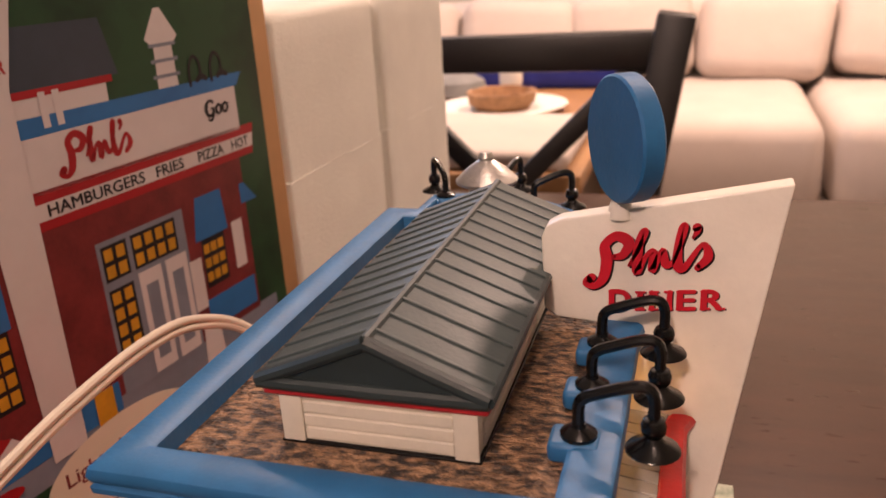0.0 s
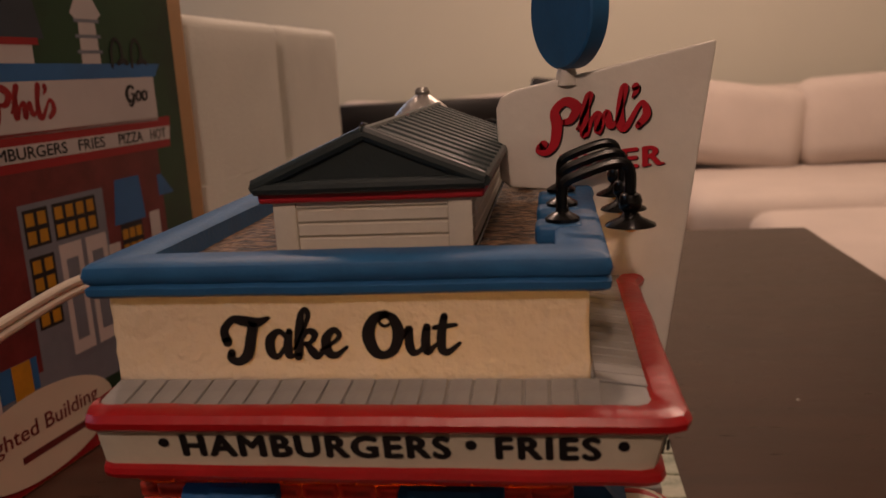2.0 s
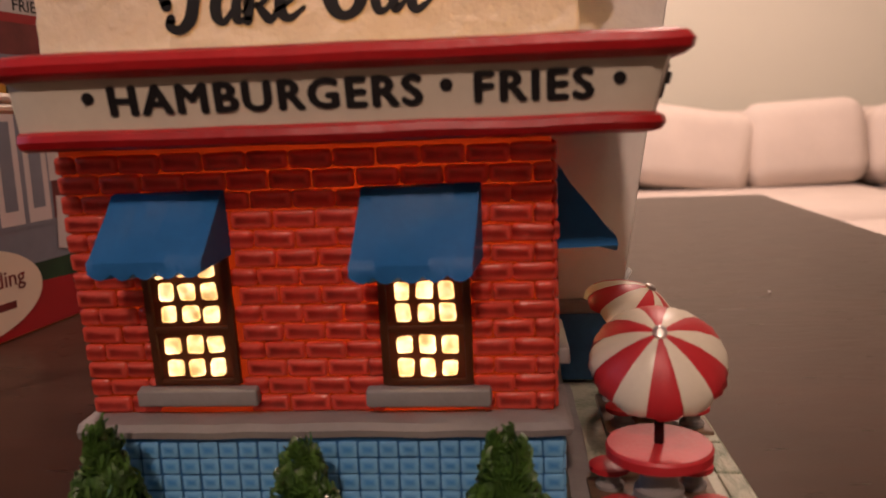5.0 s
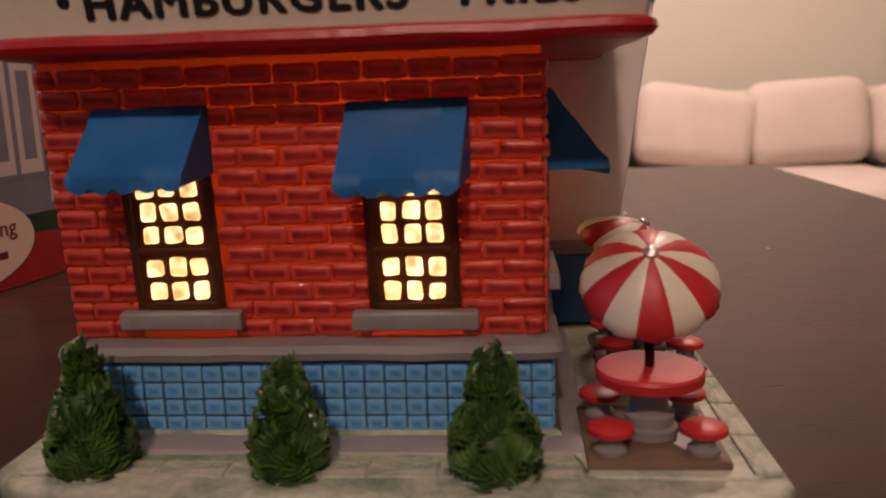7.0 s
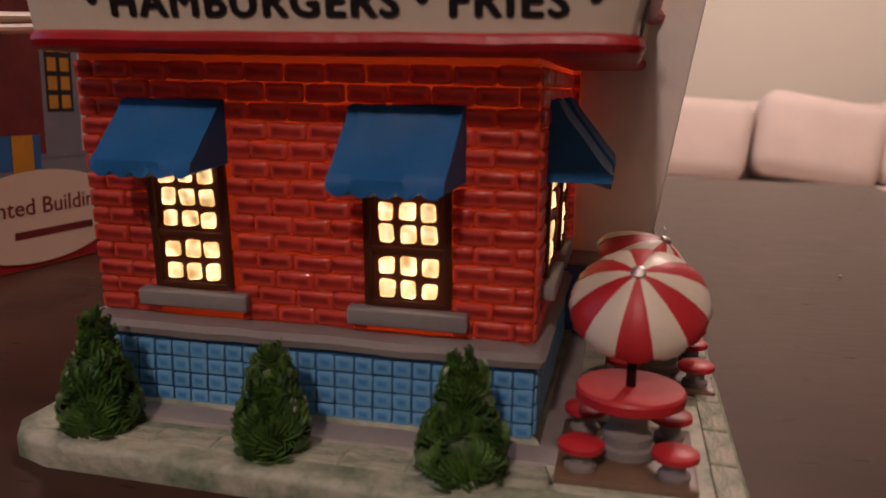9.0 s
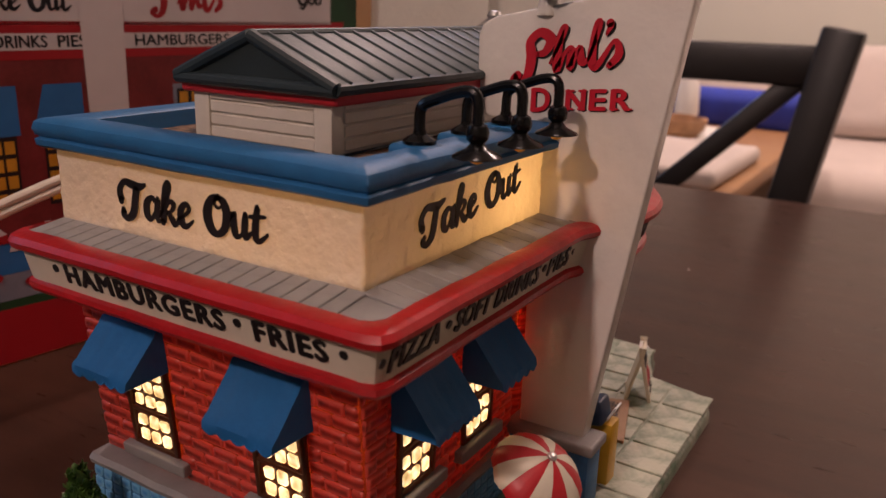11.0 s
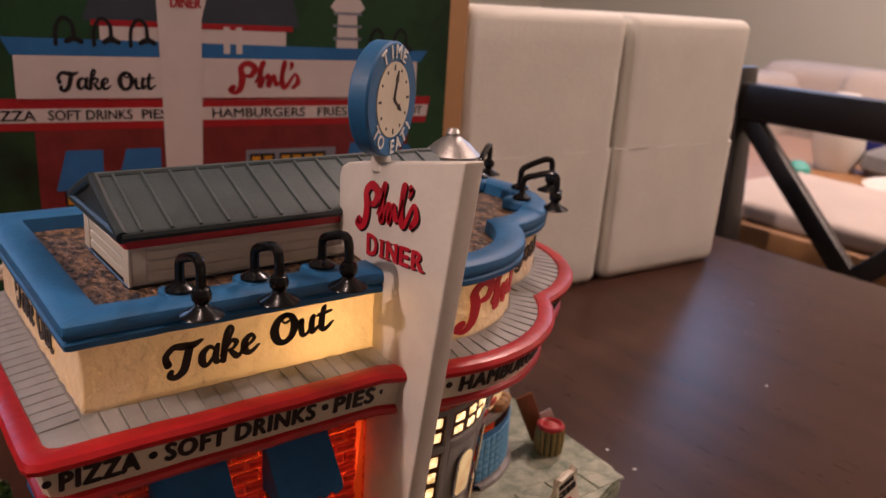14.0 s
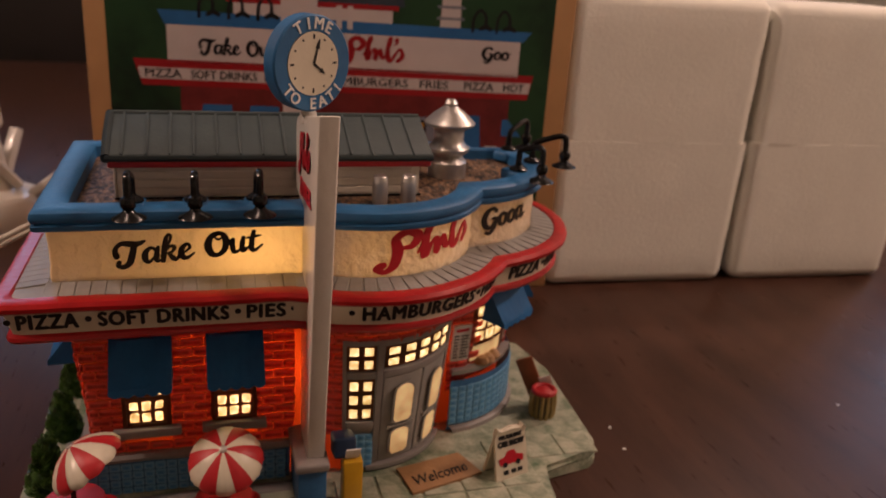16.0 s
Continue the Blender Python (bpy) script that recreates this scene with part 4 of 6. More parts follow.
bmesh.ops.bevel(bm, geom=[g for g in bm.edges if g.calc_face_angle(0) > 0.5], offset=0.07, segments=3, profile=0.5, affect="EDGES")
pylon = part("sign_pylon", bm, PORCELAIN, diner, "white stucco sign pylon with red lettering")
shadow_words = on_a(slanted(script_bm("~", 3.35, 1.62), 0.17), -1.72 + 0.05, 13.62 - 0.05, 10.17)
part("emblem_shadow", shadow_words, INK, pylon, smooth=0)
part("red_emblem", on_a(slanted(script_bm("~", 3.35, 1.62), 0.17), -1.72, 13.62, 10.145), RED_INK, pylon, smooth=0)


def slab_word(words, width, height, depth=0.03):
    """Heavy capitals with slab serifs, the first one taller."""
    bm = None
    feet = {"D": ((0.0, 0.34),), "I": ((0.0, 1.0),), "N": ((0.0, 0.42), (0.62, 1.0)), "E": ((0.0, 0.5),), "R": ((0.0, 0.42), (0.66, 1.06))}
    wide = {"D": 1.0, "I": 0.44, "N": 1.0, "E": 0.84, "R": 0.98}
    unit = width / (sum(wide[c] for c in words) + 0.14 * (len(words) - 1))
    x = 0.0
    for i, ch in enumerate(words):
        w, h = wide[ch] * unit, height * (1.16 if i == 0 else 1.0)
        drop = height - h if i == 0 else 0.0
        if ch == "I":
            glyph = box(w * 0.22, w * 0.78, -depth / 2, depth / 2, 0, h)
        else:
            glyph = moved(text_bm(ch, h, w * 0.86, w * 0.055, 0, depth), Matrix.Translation((w * 0.07, 0, 0)))
        for a, b in feet[ch]:
            for z in (0.0, h - 0.09 * height):
                if ch == "R" and a > 0.5 and z > 0:
                    continue
                glyph = join(glyph, box(w * a, w * b, -depth / 2 - 0.002, depth / 2, z, z + 0.09 * height))
        bm = join(bm, moved(glyph, Matrix.Translation((x, 0, drop * 0.4))))
        x += w + 0.14 * unit
    return bm


part("lettering", on_a(slanted(slab_word("DINER", 3.0, 0.56), 0.085), -1.02 + 0.035, 13.02, 10.17), INK, pylon, smooth=0)
part("lettering", on_a(slanted(slab_word("DINER", 3.0, 0.56), 0.085), -1.02, 13.05, 10.145), RED_INK, pylon, smooth=0)
part("pylon_cap", box(-1.1, 1.95, 9.7, 11.0, 2.75, 3.12, 0.1, 3), GREY, diner)
plinth = part("pylon_plinth", box(-0.95, 1.8, 9.82, 10.9, 0.7, 2.76, 0.05, 2), TILE_JOINT, diner, "blue tiled pylon plinth")

# clock
CLK, CR, CT = Vector((-0.68, 10.33, 17.82)), 1.66, 0.62
clock_turn = Matrix.Translation(CLK) @ Matrix.Rotation(radians(31 - 90 + 180), 4, "Z") @ Matrix.Rotation(radians(90), 4, "X")
clock = part("sign_clock", moved(lathe([(CR - 0.06, -CT / 2), (CR, -CT / 2 + 0.06), (CR, CT / 2 - 0.06), (CR - 0.06, CT / 2), (1.12, CT / 2), (1.10, CT / 2 - 0.03)], 48), clock_turn), BLUE, diner, "round blue clock on top of the sign")


def on_clock(bm):
    """From a flat drawing in x (right) and z (up), facing -y, onto the clock's face."""
    m = clock_turn @ Matrix.Translation((0, 0, CT / 2 + 0.004)) @ Matrix.Rotation(radians(-90), 4, "X")
    return moved(bm, m)


part("dial", on_clock(moved(lathe([(1.09, -0.02), (1.09, 0.02), (0.02, 0.021)], 40), Matrix.Rotation(radians(90), 4, "X"))), PORCELAIN_SMOOTH, clock, "cream clock dial")


def flat_bar(x0, z0, x1, z1, w0, w1, depth=0.03):
    d = Vector((x1 - x0, z1 - z0)).normalized()
    nx, nz = -d.y, d.x
    pts = [(x0 + nx * w0, z0 + nz * w0), (x0 - nx * w0, z0 - nz * w0), (x1 - nx * w1, z1 - nz * w1), (x1 + nx * w1, z1 + nz * w1)]
    bm = prism(pts, -depth / 2, depth / 2)
    return moved(bm, Matrix.Rotation(radians(90), 4, "X"))


for k in range(12):
    a = radians(90 - 30 * k)
    r0, r1, w = (0.84, 1.0, 0.035) if k % 3 == 0 else (0.88, 0.95, 0.035)
    part("hour_mark", on_clock(moved(flat_bar(r0 * math.cos(a), r0 * math.sin(a), r1 * math.cos(a), r1 * math.sin(a), w, w), Matrix.Translation((0, -0.02, 0)))), INK, clock, smooth=0)
for x1, z1 in ((0.24, 0.82), (0.48, -0.36)):
    bm = flat_bar(0, 0, x1 * 0.72, z1 * 0.72, 0.05, 0.03)
    bm = join(bm, flat_bar(x1 * 0.62, z1 * 0.62, x1, z1, 0.09, 0.015))
    part("clock_pointer", on_clock(moved(bm, Matrix.Translation((0, -0.035, 0)))), INK, clock, smooth=0)


def arc_word(words, mid_deg, step, below=False):
    n = len(words)
    for i, ch in enumerate(words):
        if ch == " ":
            continue
        off = (i - (n - 1) / 2) * step
        a = mid_deg + off if below else mid_deg - off
        bm = text_bm(ch, 0.38, None, 0.015)
        xs = [v.co.x for v in bm.verts]
        moved(bm, Matrix.Translation((-(max(xs) + min(xs)) / 2, 0, -0.19)))
        turn = -(a + 90) if below else -(a - 90)
        m = Matrix.Translation((1.37 * math.cos(radians(a)), -0.015, 1.37 * math.sin(radians(a)))) @ Matrix.Rotation(radians(turn), 4, "Y")
        part("lettering", on_clock(moved(bm, m)), WHITE_INK, clock, smooth=0)


arc_word("TIME", 90, 19)
arc_word("TO EAT!", 270, 17, True)
part("clock_stem", lathe([(0.35, 15.7), (0.30, 16.0), (0.22, 16.3)], 14, cx=-0.75, cy=10.38), PORCELAIN, clock)

# ---- fronts of the brick storey ----
TILT = math.degrees(math.atan(LEAN))


def fit_a(bm, x, z, out=0.0):
    """A part drawn in x and z at y = 0, front towards -y, onto the short front."""
    return moved(bm, Matrix.Translation(wall_a(x, z, out)) @ Matrix.Rotation(radians(TILT), 4, "X"))


def fit_b(bm, y, z, out=0.0):
    return moved(bm, Matrix.Translation(wall_b(y, z, out)) @ Matrix.Rotation(radians(90), 4, "Z"))


def pane_mesh(w, h, d=0.05):
    return roughened(box(-w / 2, w / 2, -d, 0, -h / 2, h / 2, 0.06, 2), 0.012, 5.0, w + h)


def sash_window(fit, c, z0, z1, w):
    """A lit sash window with dark glazing bars."""
    zm = (z0 + z1) / 2
    bm = box(-w / 2, w / 2, -0.02, 0.0, z0 - zm, z1 - zm)
    win = part("sash_window", fit(bm, c, zm, 0.004), FRAME_BROWN, walls, "lit sash window with dark glazing bars")
    for x in (-w / 2 + 0.07, w / 2 - 0.07):
        part("window_frame", fit(roughened(box(x - 0.08, x + 0.08, -0.11, 0, z0 - zm, z1 - zm, 0.03, 2), 0.015, 3.0), c, zm, 0.01), FRAME_BROWN, win)
    for z in (z0 + 0.06, z0 + 1.22):
        part("window_rail", fit(roughened(box(-w / 2 + 0.13, w / 2 - 0.13, -0.10, 0, z - zm - 0.07, z - zm + 0.07, 0.03, 2), 0.015, 3.0), c, zm, 0.012), FRAME_BROWN, win)
    for dz in (0.38, 0.88, 1.56, 2.04, 2.52):
        for k in (-1, 0, 1):
            x = k * 0.46 + random.uniform(-0.02, 0.02)
            part("pane", fit(roughened(pane_mesh(random.uniform(0.28, 0.34), random.uniform(0.32, 0.38)), 0.04, 3.0, c + dz + k), c + x, z0 + dz + random.uniform(-0.015, 0.015), 0.03), PANE, win)


def sill(fit, c, z, w):
    part("window_sill", fit(roughened(box(-w / 2, w / 2, -0.30, 0.05, -0.19, 0.19, 0.06, 3), 0.03, 2.0, c), c, z, 0.02), GREY, walls, "grey stone window sill")


def awning(fit, c, ztop, zbot, w, reach, skew=0.0):
    n = 30
    bm = bmesh.new()
    rows = []
    h = ztop - zbot
    prof = [(0.02, 0.0), (-0.16, -0.02), (-0.32, -h * 0.22), (-0.55 * reach, -h * 0.55), (-0.86 * reach, -h * 0.86), (-reach, -h * 0.97), (-reach - 0.01, -h - 0.16), (-reach - 0.01, -h - 0.26)]
    for j, (y, z) in enumerate(prof):
        row = []
        for i in range(n + 1):
            x = -w / 2 + w * i / n
            zz = z
            if j == len(prof) - 1:
                zz += 0.13 * abs(math.sin(math.pi * i / n * 5)) * -1 + 0.08
            sag = 0.06 * math.sin(math.pi * j / (len(prof) - 1)) * math.sin(math.pi * i / n) + 0.03 * math.sin(6.0 * i / n + 1.7 * j) + 0.035 * noise.noise(Vector((i * 0.35, j * 0.9, c)))
            row.append(bm.verts.new((x - skew * min(1.0, -y / reach), y + sag * 0.6, zz - sag * 0.5)))
        rows.append(row)
    for a, b in zip(rows, rows[1:]):
        for i in range(n):
            bm.faces.new((a[i], a[i + 1], b[i + 1], b[i]))
    lo_l, lo_r = bm.verts.new((-w / 2, 0.02, -h - 0.2)), bm.verts.new((w / 2, 0.02, -h - 0.2))
    bm.faces.new([r[0] for r in rows] + [lo_l])
    bm.faces.new([r[-1] for r in rows][::-1] + [lo_r])
    bm.faces.new([lo_l] + rows[-1] + [lo_r])
    bmesh.ops.recalc_face_normals(bm, faces=bm.faces[:])
    part("awning", fit(bm, c, ztop, 0.05), BLUE_AWNING, walls, "blue painted window awning with scalloped edge", smooth=50)


OPEN_A = [(-9.42, -7.58, 3.28), (-4.55, -2.70, 3.22)]
OPEN_B = [(3.45, 5.20, 3.75), (6.72, 8.46, 3.75)]
for fit, openings in ((fit_a, OPEN_A), (fit_b, OPEN_B)):
    for x0, x1, zb in openings:
        c = (x0 + x1) / 2
        sash_window(fit, c, zb, 6.55, x1 - x0)
        sill(fit, c, zb - 0.22, x1 - x0 + 0.75)
for x0, x1, zb in ((-9.72, -7.50, 6.28), (-4.72, -2.42, 6.10)):
    awning(fit_a, (x0 + x1) / 2, 7.40, zb, x1 - x0, 1.25, 0.16)
for y0, y1 in ((3.15, 5.35), (6.60, 8.72)):
    awning(fit_b, (y0 + y1) / 2, 7.55, 6.05, y1 - y0, 1.28)

# ledge and tiled base
ledge_profile = [(2.6, 2.60), (1.78, 2.56), (1.64, 2.44), (1.70, 2.28), (1.87, 2.24)]
ledge = part("stone_ledge", strip(ledge_profile, "ab", 0.05), GREY, diner, "grey stone ledge over the tiles")
tiled = part("tiled_base", strip([(1.86, 0.45), (1.84, 2.4)], "ab"), TILE_JOINT, diner, "blue tiled base wall")
tiled_bow = part("tiled_base", strip([(1.86, 0.7), (1.84, 3.4)], "two"), TILE_JOINT, diner, "blue tiled base of the bowed counter")
kerb_profile = [(1.05, 0.50), (1.12, 0.62), (1.4, 0.68), (1.9, 0.71)]
part("base_kerb", strip(kerb_profile, "ab", 0.05), GREY, diner)
part("base_kerb", strip([(1.55, 0.72), (1.6, 0.98), (1.72, 1.05), (1.9, 1.06)], "two", 0.03), GREY, diner)


# bowed fronts
def curved_box(c, r, a0, a1, z0, z1, out0, out1, n=6, lean=LEAN):
    """A block that follows a bowed wall; angles in degrees; r is the wall's radius at z = 8.2."""
    bm = bmesh.new()
    cols = []
    for i in range(n + 1):
        a = radians(a0 + (a1 - a0) * i / n)
        ca, sa = math.cos(a), math.sin(a)
        col = []
        for out, z in ((out0, z0), (out1, z0), (out1, z1), (out0, z1)):
            rr = r - (8.2 - z) * lean + out
            col.append(bm.verts.new((c.x + rr * ca, c.y + rr * sa, z)))
        cols.append(col)
    for a, b in zip(cols, cols[1:]):
        for k in range(4):
            bm.faces.new((a[k], a[(k + 1) % 4], b[(k + 1) % 4], b[k]))
    bm.faces.new(cols[0][::-1])
    bm.faces.new(cols[-1])
    bmesh.ops.recalc_face_normals(bm, faces=bm.faces[:])
    return bm


RW = RB - 1.9
entrance = part("entrance_front", curved_box(C1, RW, -16.5, 64, 0.95, 7.15, -0.3, 0.05, 24), GREY, diner, "grey bowed entrance front with lit panes")


def entr(name, a0, a1, z0, z1, o0, o1, mat, n=4, label="", bev=0.0):
    bm = curved_box(C1, RW, a0, a1, z0, z1, o0, o1, n)
    if bev:
        bmesh.ops.bevel(bm, geom=[g for g in bm.edges if g.calc_face_angle(0) > 0.6], offset=bev, segments=2, profile=0.5, affect="EDGES")
    return part(name, bm, mat, entrance, label)


# side light, transom and doors
for a0, a1, z0, z1, nc, nr in ((-14.5, 1.5, 5.75, 6.95, 2, 2), (-14.0, 1.5, 3.35, 5.35, 2, 3), (6.5, 58, 5.85, 6.85, 5, 2)):
    entr("window_recess", a0, a1, z0, z1, 0.0, 0.065, FRAME_BROWN, 8)
    for r in range(nr):
        for k in range(nc):
            da, dz = (a1 - a0) / nc, (z1 - z0) / nr
            entr("pane", a0 + da * (k + 0.20), a0 + da * (k + 0.80), z0 + dz * (r + 0.19), z0 + dz * (r + 0.82), 0.02, 0.10, PANE, 2, bev=0.04)
for a0, a1, z0, z1 in ((-16.5, -14.5, 0.95, 7.15), (2.0, 5.8, 0.95, 7.15), (59, 64, 0.95, 7.15), (-16.5, 64, 6.95, 7.2), (5.8, 60, 5.40, 5.75), (-14.5, 2, 5.40, 5.70), (-14.5, 2.0, 2.9, 3.3)):
    entr("frame_bar", a0, a1, z0, z1, 0.0, 0.16, GREY, 12, bev=0.04)
entr("threshold", -2, 66, 0.85, 1.15, 0.0, 0.35, GREY, 12, bev=0.06)
for a0, a1 in ((6.5, 32.5), (33.5, 59)):
    door = entr("entrance_door", a0, a1, 1.15, 5.38, 0.0, 0.11, SHINGLE, 8, "grey panelled door with arched lit pane", bev=0.03)
    am, rr = (a0 + a1) / 2, RW
    for z0, z1 in ((3.15, 5.0), (1.5, 2.75)):
        # arched pane drawn flat and bent round
        w = radians(a1 - a0) * RW * 0.21
        pts = [(-w, 0.15), (-w * 0.7, 0.0), (w * 0.7, 0.0), (w, 0.15)]
        hh = z1 - z0
        for k in range(7):
            a = math.pi * k / 6
            pts.append((w * math.cos(a), hh - w + w * math.sin(a)) if z0 > 3 else (w * math.cos(a), hh - w * 0.5 + w * 0.5 * math.sin(a)))
        for name, grow, out, mat in (("pane_frame", 1.22, 0.03, GREY), ("door_pane", 1.0, 0.055, PANE_DIM)):
            bm = prism([(x * grow, hh / 2 + (z - hh / 2) * (1 + (grow - 1) * 0.4)) for x, z in pts], -0.02, 0.02)
            bm = moved(bm, Matrix.Rotation(radians(90), 4, "X"))
            rad = RW - (8.2 - (z0 + z1) / 2) * LEAN + 0.11 + out
            for v in bm.verts:
                v.co.y -= 0.0
            ob = part(name, on_lobe(bm, C1, rad, radians(am), z0, LEAN), mat, door)
    part("push_bar", curved_box(C1, RW, a0 + 4, a1 - 4, 2.85, 2.98, 0.14, 0.22, 4), SHINGLE, door)

# counter window on the second bow
RC = RB - 1.9
counter = part("counter_front", curved_box(C2, RC, 17, 62, 4.0, 6.9, -0.2, 0.06, 12), FRAME_BROWN, diner, "lit serving window with counter")
for r in range(3):
    for k in range(3):
        a = 18.5 + k * 9.5
        part("pane", curved_box(C2, RC, a + 1.3, a + 8.0, 5.06 + r * 0.66, 5.52 + r * 0.66, 0.03, 0.11, 3), PANE, counter)
part("serving_opening", curved_box(C2, RC, 18, 48, 4.05, 4.80, 0.03, 0.09, 8), PANE_DIM, counter)
for a, z in ((27, 4.1), (33, 4.05), (39, 4.1)):
    p = C2 + Vector((math.cos(radians(a)), math.sin(radians(a)))) * (RC - 0.2)
    part("food", roughened(lathe([(0.32, 0), (0.36, 0.14), (0.25, 0.34), (0.05, 0.40)], 12), 0.05, 3.0, a), TAN, counter).matrix_basis = at(p.x, p.y, z - 0.25)
part("counter_top", curved_box(C2, RC, 4, 66, 3.62, 3.86, -0.2, 0.42, 16), GREY, counter)
part("red_panel", curved_box(C2, RC, 5, 60, 3.28, 3.60, -0.2, 0.14, 16), RED_MATT, counter)
menu = part("menu_board", curved_box(C2, RC, 3, 15.5, 4.25, 6.1, 0.0, 0.16, 3), WHITE_INK, diner, "white menu board with red heading")
part("heading_bar", curved_box(C2, RC, 5, 13.5, 5.78, 5.92, 0.16, 0.175, 3), RED_INK, menu)
for r in range(8):
    for a0, a1 in ((4.2, 7.6), (8.8, 14.2)):
        part("print_bar", curved_box(C2, RC, a0, a1 - (r % 3) * 0.5, 4.40 + r * 0.16, 4.47 + r * 0.16, 0.16, 0.172, 2), INK, menu, smooth=0)
poster = part("wall_poster", curved_box(C2, RC, 56, 66, 4.3, 6.0, 0.0, 0.14, 3), WHITE_INK, diner, "small white and red poster")
part("poster_band", curved_box(C2, RC, 57, 65, 4.5, 4.9, 0.14, 0.152, 3), RED_INK, poster)
part("poster_band", curved_box(C2, RC, 57, 65, 5.3, 5.7, 0.14, 0.152, 3), INK, poster)


def fit_lobe(angle):
    def fit(bm, c, z, out=0.0):
        a = radians(angle)
        r = RC - (8.2 - z) * LEAN + out
        return moved(bm, Matrix.Translation((C2.x + r * math.cos(a), C2.y + r * math.sin(a), z)) @ Matrix.Rotation(a + radians(90), 4, "Z") @ Matrix.Rotation(radians(TILT), 4, "X"))
    return fit


awning(fit_lobe(38), 0, 7.75, 6.45, 2.5, 1.15)
awning(fit_lobe(84), 0, 7.75, 6.35, 2.0, 1.0)

# yellow paper box, mat, folding sign, barrel, board
stand = part("paper_box", box(1.1, 1.9, 11.55, 12.3, 0.80, 3.05, 0.08, 2), YELLOW, diner, "yellow newspaper box with navy top")
part("navy_top", moved(box(-0.52, 0.50, -0.46, 0.42, 0, 0.85, 0.12, 3), Matrix.Translation((1.22, 11.65, 3.0)) @ Matrix.Rotation(radians(-12), 4, "Y")), NAVY, stand)
part("paper", moved(box(-0.03, 0.03, -0.28, 0.28, 0, 0.6, 0.01, 1), Matrix.Translation((1.65, 11.9, 3.12)) @ Matrix.Rotation(radians(28), 4, "Y")), WHITE_INK, stand)

MAT = [Vector((-0.35, 14.2)), Vector((1.45, 14.5)), Vector((0.55, 17.75)), Vector((-1.05, 17.15))]
mat_ob = part("door_mat", prism([tuple(p) for p in MAT], 0.8, 0.97, bev=0.03), TAN, diner, "tan door mat that says welcome")
wl = text_bm("Welcome", 0.62, 2.5, 0.0, 0.35, 0.02)
d = (MAT[2] - MAT[1]).normalized()
part("lettering", moved(wl, Matrix.Translation((0.98, 14.85, 0.985)) @ Matrix.Rotation(math.atan2(d.y, d.x), 4, "Z") @ Matrix.Rotation(radians(-90), 4, "X")), INK, mat_ob, smooth=0)


def folding_sign():
    turn = Matrix.Translation((0.55, 18.85, 0.80)) @ Matrix.Rotation(radians(106), 4, "Z") @ Matrix.Scale(1.12, 4)
    lean = Matrix.Rotation(radians(-14), 4, "X")
    pts = [(-0.75, 0), (0.75, 0), (0.70, 1.95), (0.55, 2.12), (0.42, 2.0), (0.0, 2.08), (-0.40, 2.0), (-0.60, 2.1), (-0.70, 1.95)]
    bm = moved(prism(pts, -0.06, 0.06), Matrix.Rotation(radians(90), 4, "X"))
    ob = part("folding_sign", moved(bm, turn @ Matrix.Translation((0, -0.4, 0)) @ lean), PORCELAIN_SMOOTH, diner, "white folding car show sign on the pavement")
    bm = moved(prism(pts, -0.06, 0.06), Matrix.Rotation(radians(90), 4, "X"))
    part("rear_board", moved(bm, turn @ Matrix.Translation((0, 0.45, 0)) @ Matrix.Rotation(radians(14), 4, "X")), PORCELAIN_SMOOTH, ob)
    face = turn @ Matrix.Translation((0, -0.4, 0)) @ lean @ Matrix.Translation((0, -0.075, 0))
    for words, x, z, w in (("HOLIDAY", -0.52, 1.62, 1.04), ("CAR SHOW", -0.58, 1.32, 1.16)):
        part("lettering", moved(text_bm(words, 0.22, w, 0.03, 0, 0.02), face @ Matrix.Translation((x, 0, z))), INK, ob, smooth=0)
    car = prism([(-0.55, 0.62), (0.5, 0.62), (0.55, 0.85), (0.22, 0.95), (0.12, 1.14), (-0.2, 1.14), (-0.32, 0.93), (-0.6, 0.88)], -0.01, 0.01)
    part("car_picture", moved(moved(car, Matrix.Rotation(radians(90), 4, "X")), face), RED_INK, ob, smooth=0)
    for x in (-0.32, 0.28):
        w = moved(lathe([(0.11, -0.012), (0.11, 0.012)], 12), Matrix.Rotation(radians(90), 4, "X"))
        part("wheel_picture", moved(w, face @ Matrix.Translation((x, -0.006, 0.62))), INK, ob, smooth=0)
    for x in (-0.4, -0.05, 0.25):
        part("print_bar", moved(box(x, x + 0.22, -0.01, 0.01, 0.22, 0.38), face), INK, ob, smooth=0)


folding_sign()
barrel = part("barrel", lathe([(0.50, 0.8), (0.56, 1.2), (0.57, 1.6), (0.53, 2.0), (0.50, 2.05), (0.46, 1.95)], 20, cx=-3.7, cy=22.25), JOINT, diner, "wooden slatted barrel full of red apples")
for k in range(14):
    a = 2 * math.pi * k / 14
    bm = tube([(math.cos(a) * r, math.sin(a) * r, z) for r, z in ((0.53, 0.8), (0.59, 1.25), (0.60, 1.6), (0.55, 2.04))], 0.10, 6)
    part("stave", moved(bm, Matrix.Translation((-3.7, 22.25, 0))), WOOD_PAINT, barrel)
part("red_rim", moved(tube([(0.52 * math.cos(2 * math.pi * k / 18), 0.52 * math.sin(2 * math.pi * k / 18), 2.12) for k in range(19)], 0.13, 8), Matrix.Translation((-3.7, 22.25, 0))), RED_MATT, barrel)
part("apples", roughened(lathe([(0.45, 1.95), (0.40, 2.15), (0.2, 2.22), (0.02, 2.2)], 14, cx=-3.7, cy=22.25), 0.08, 3), RED_MATT, barrel)
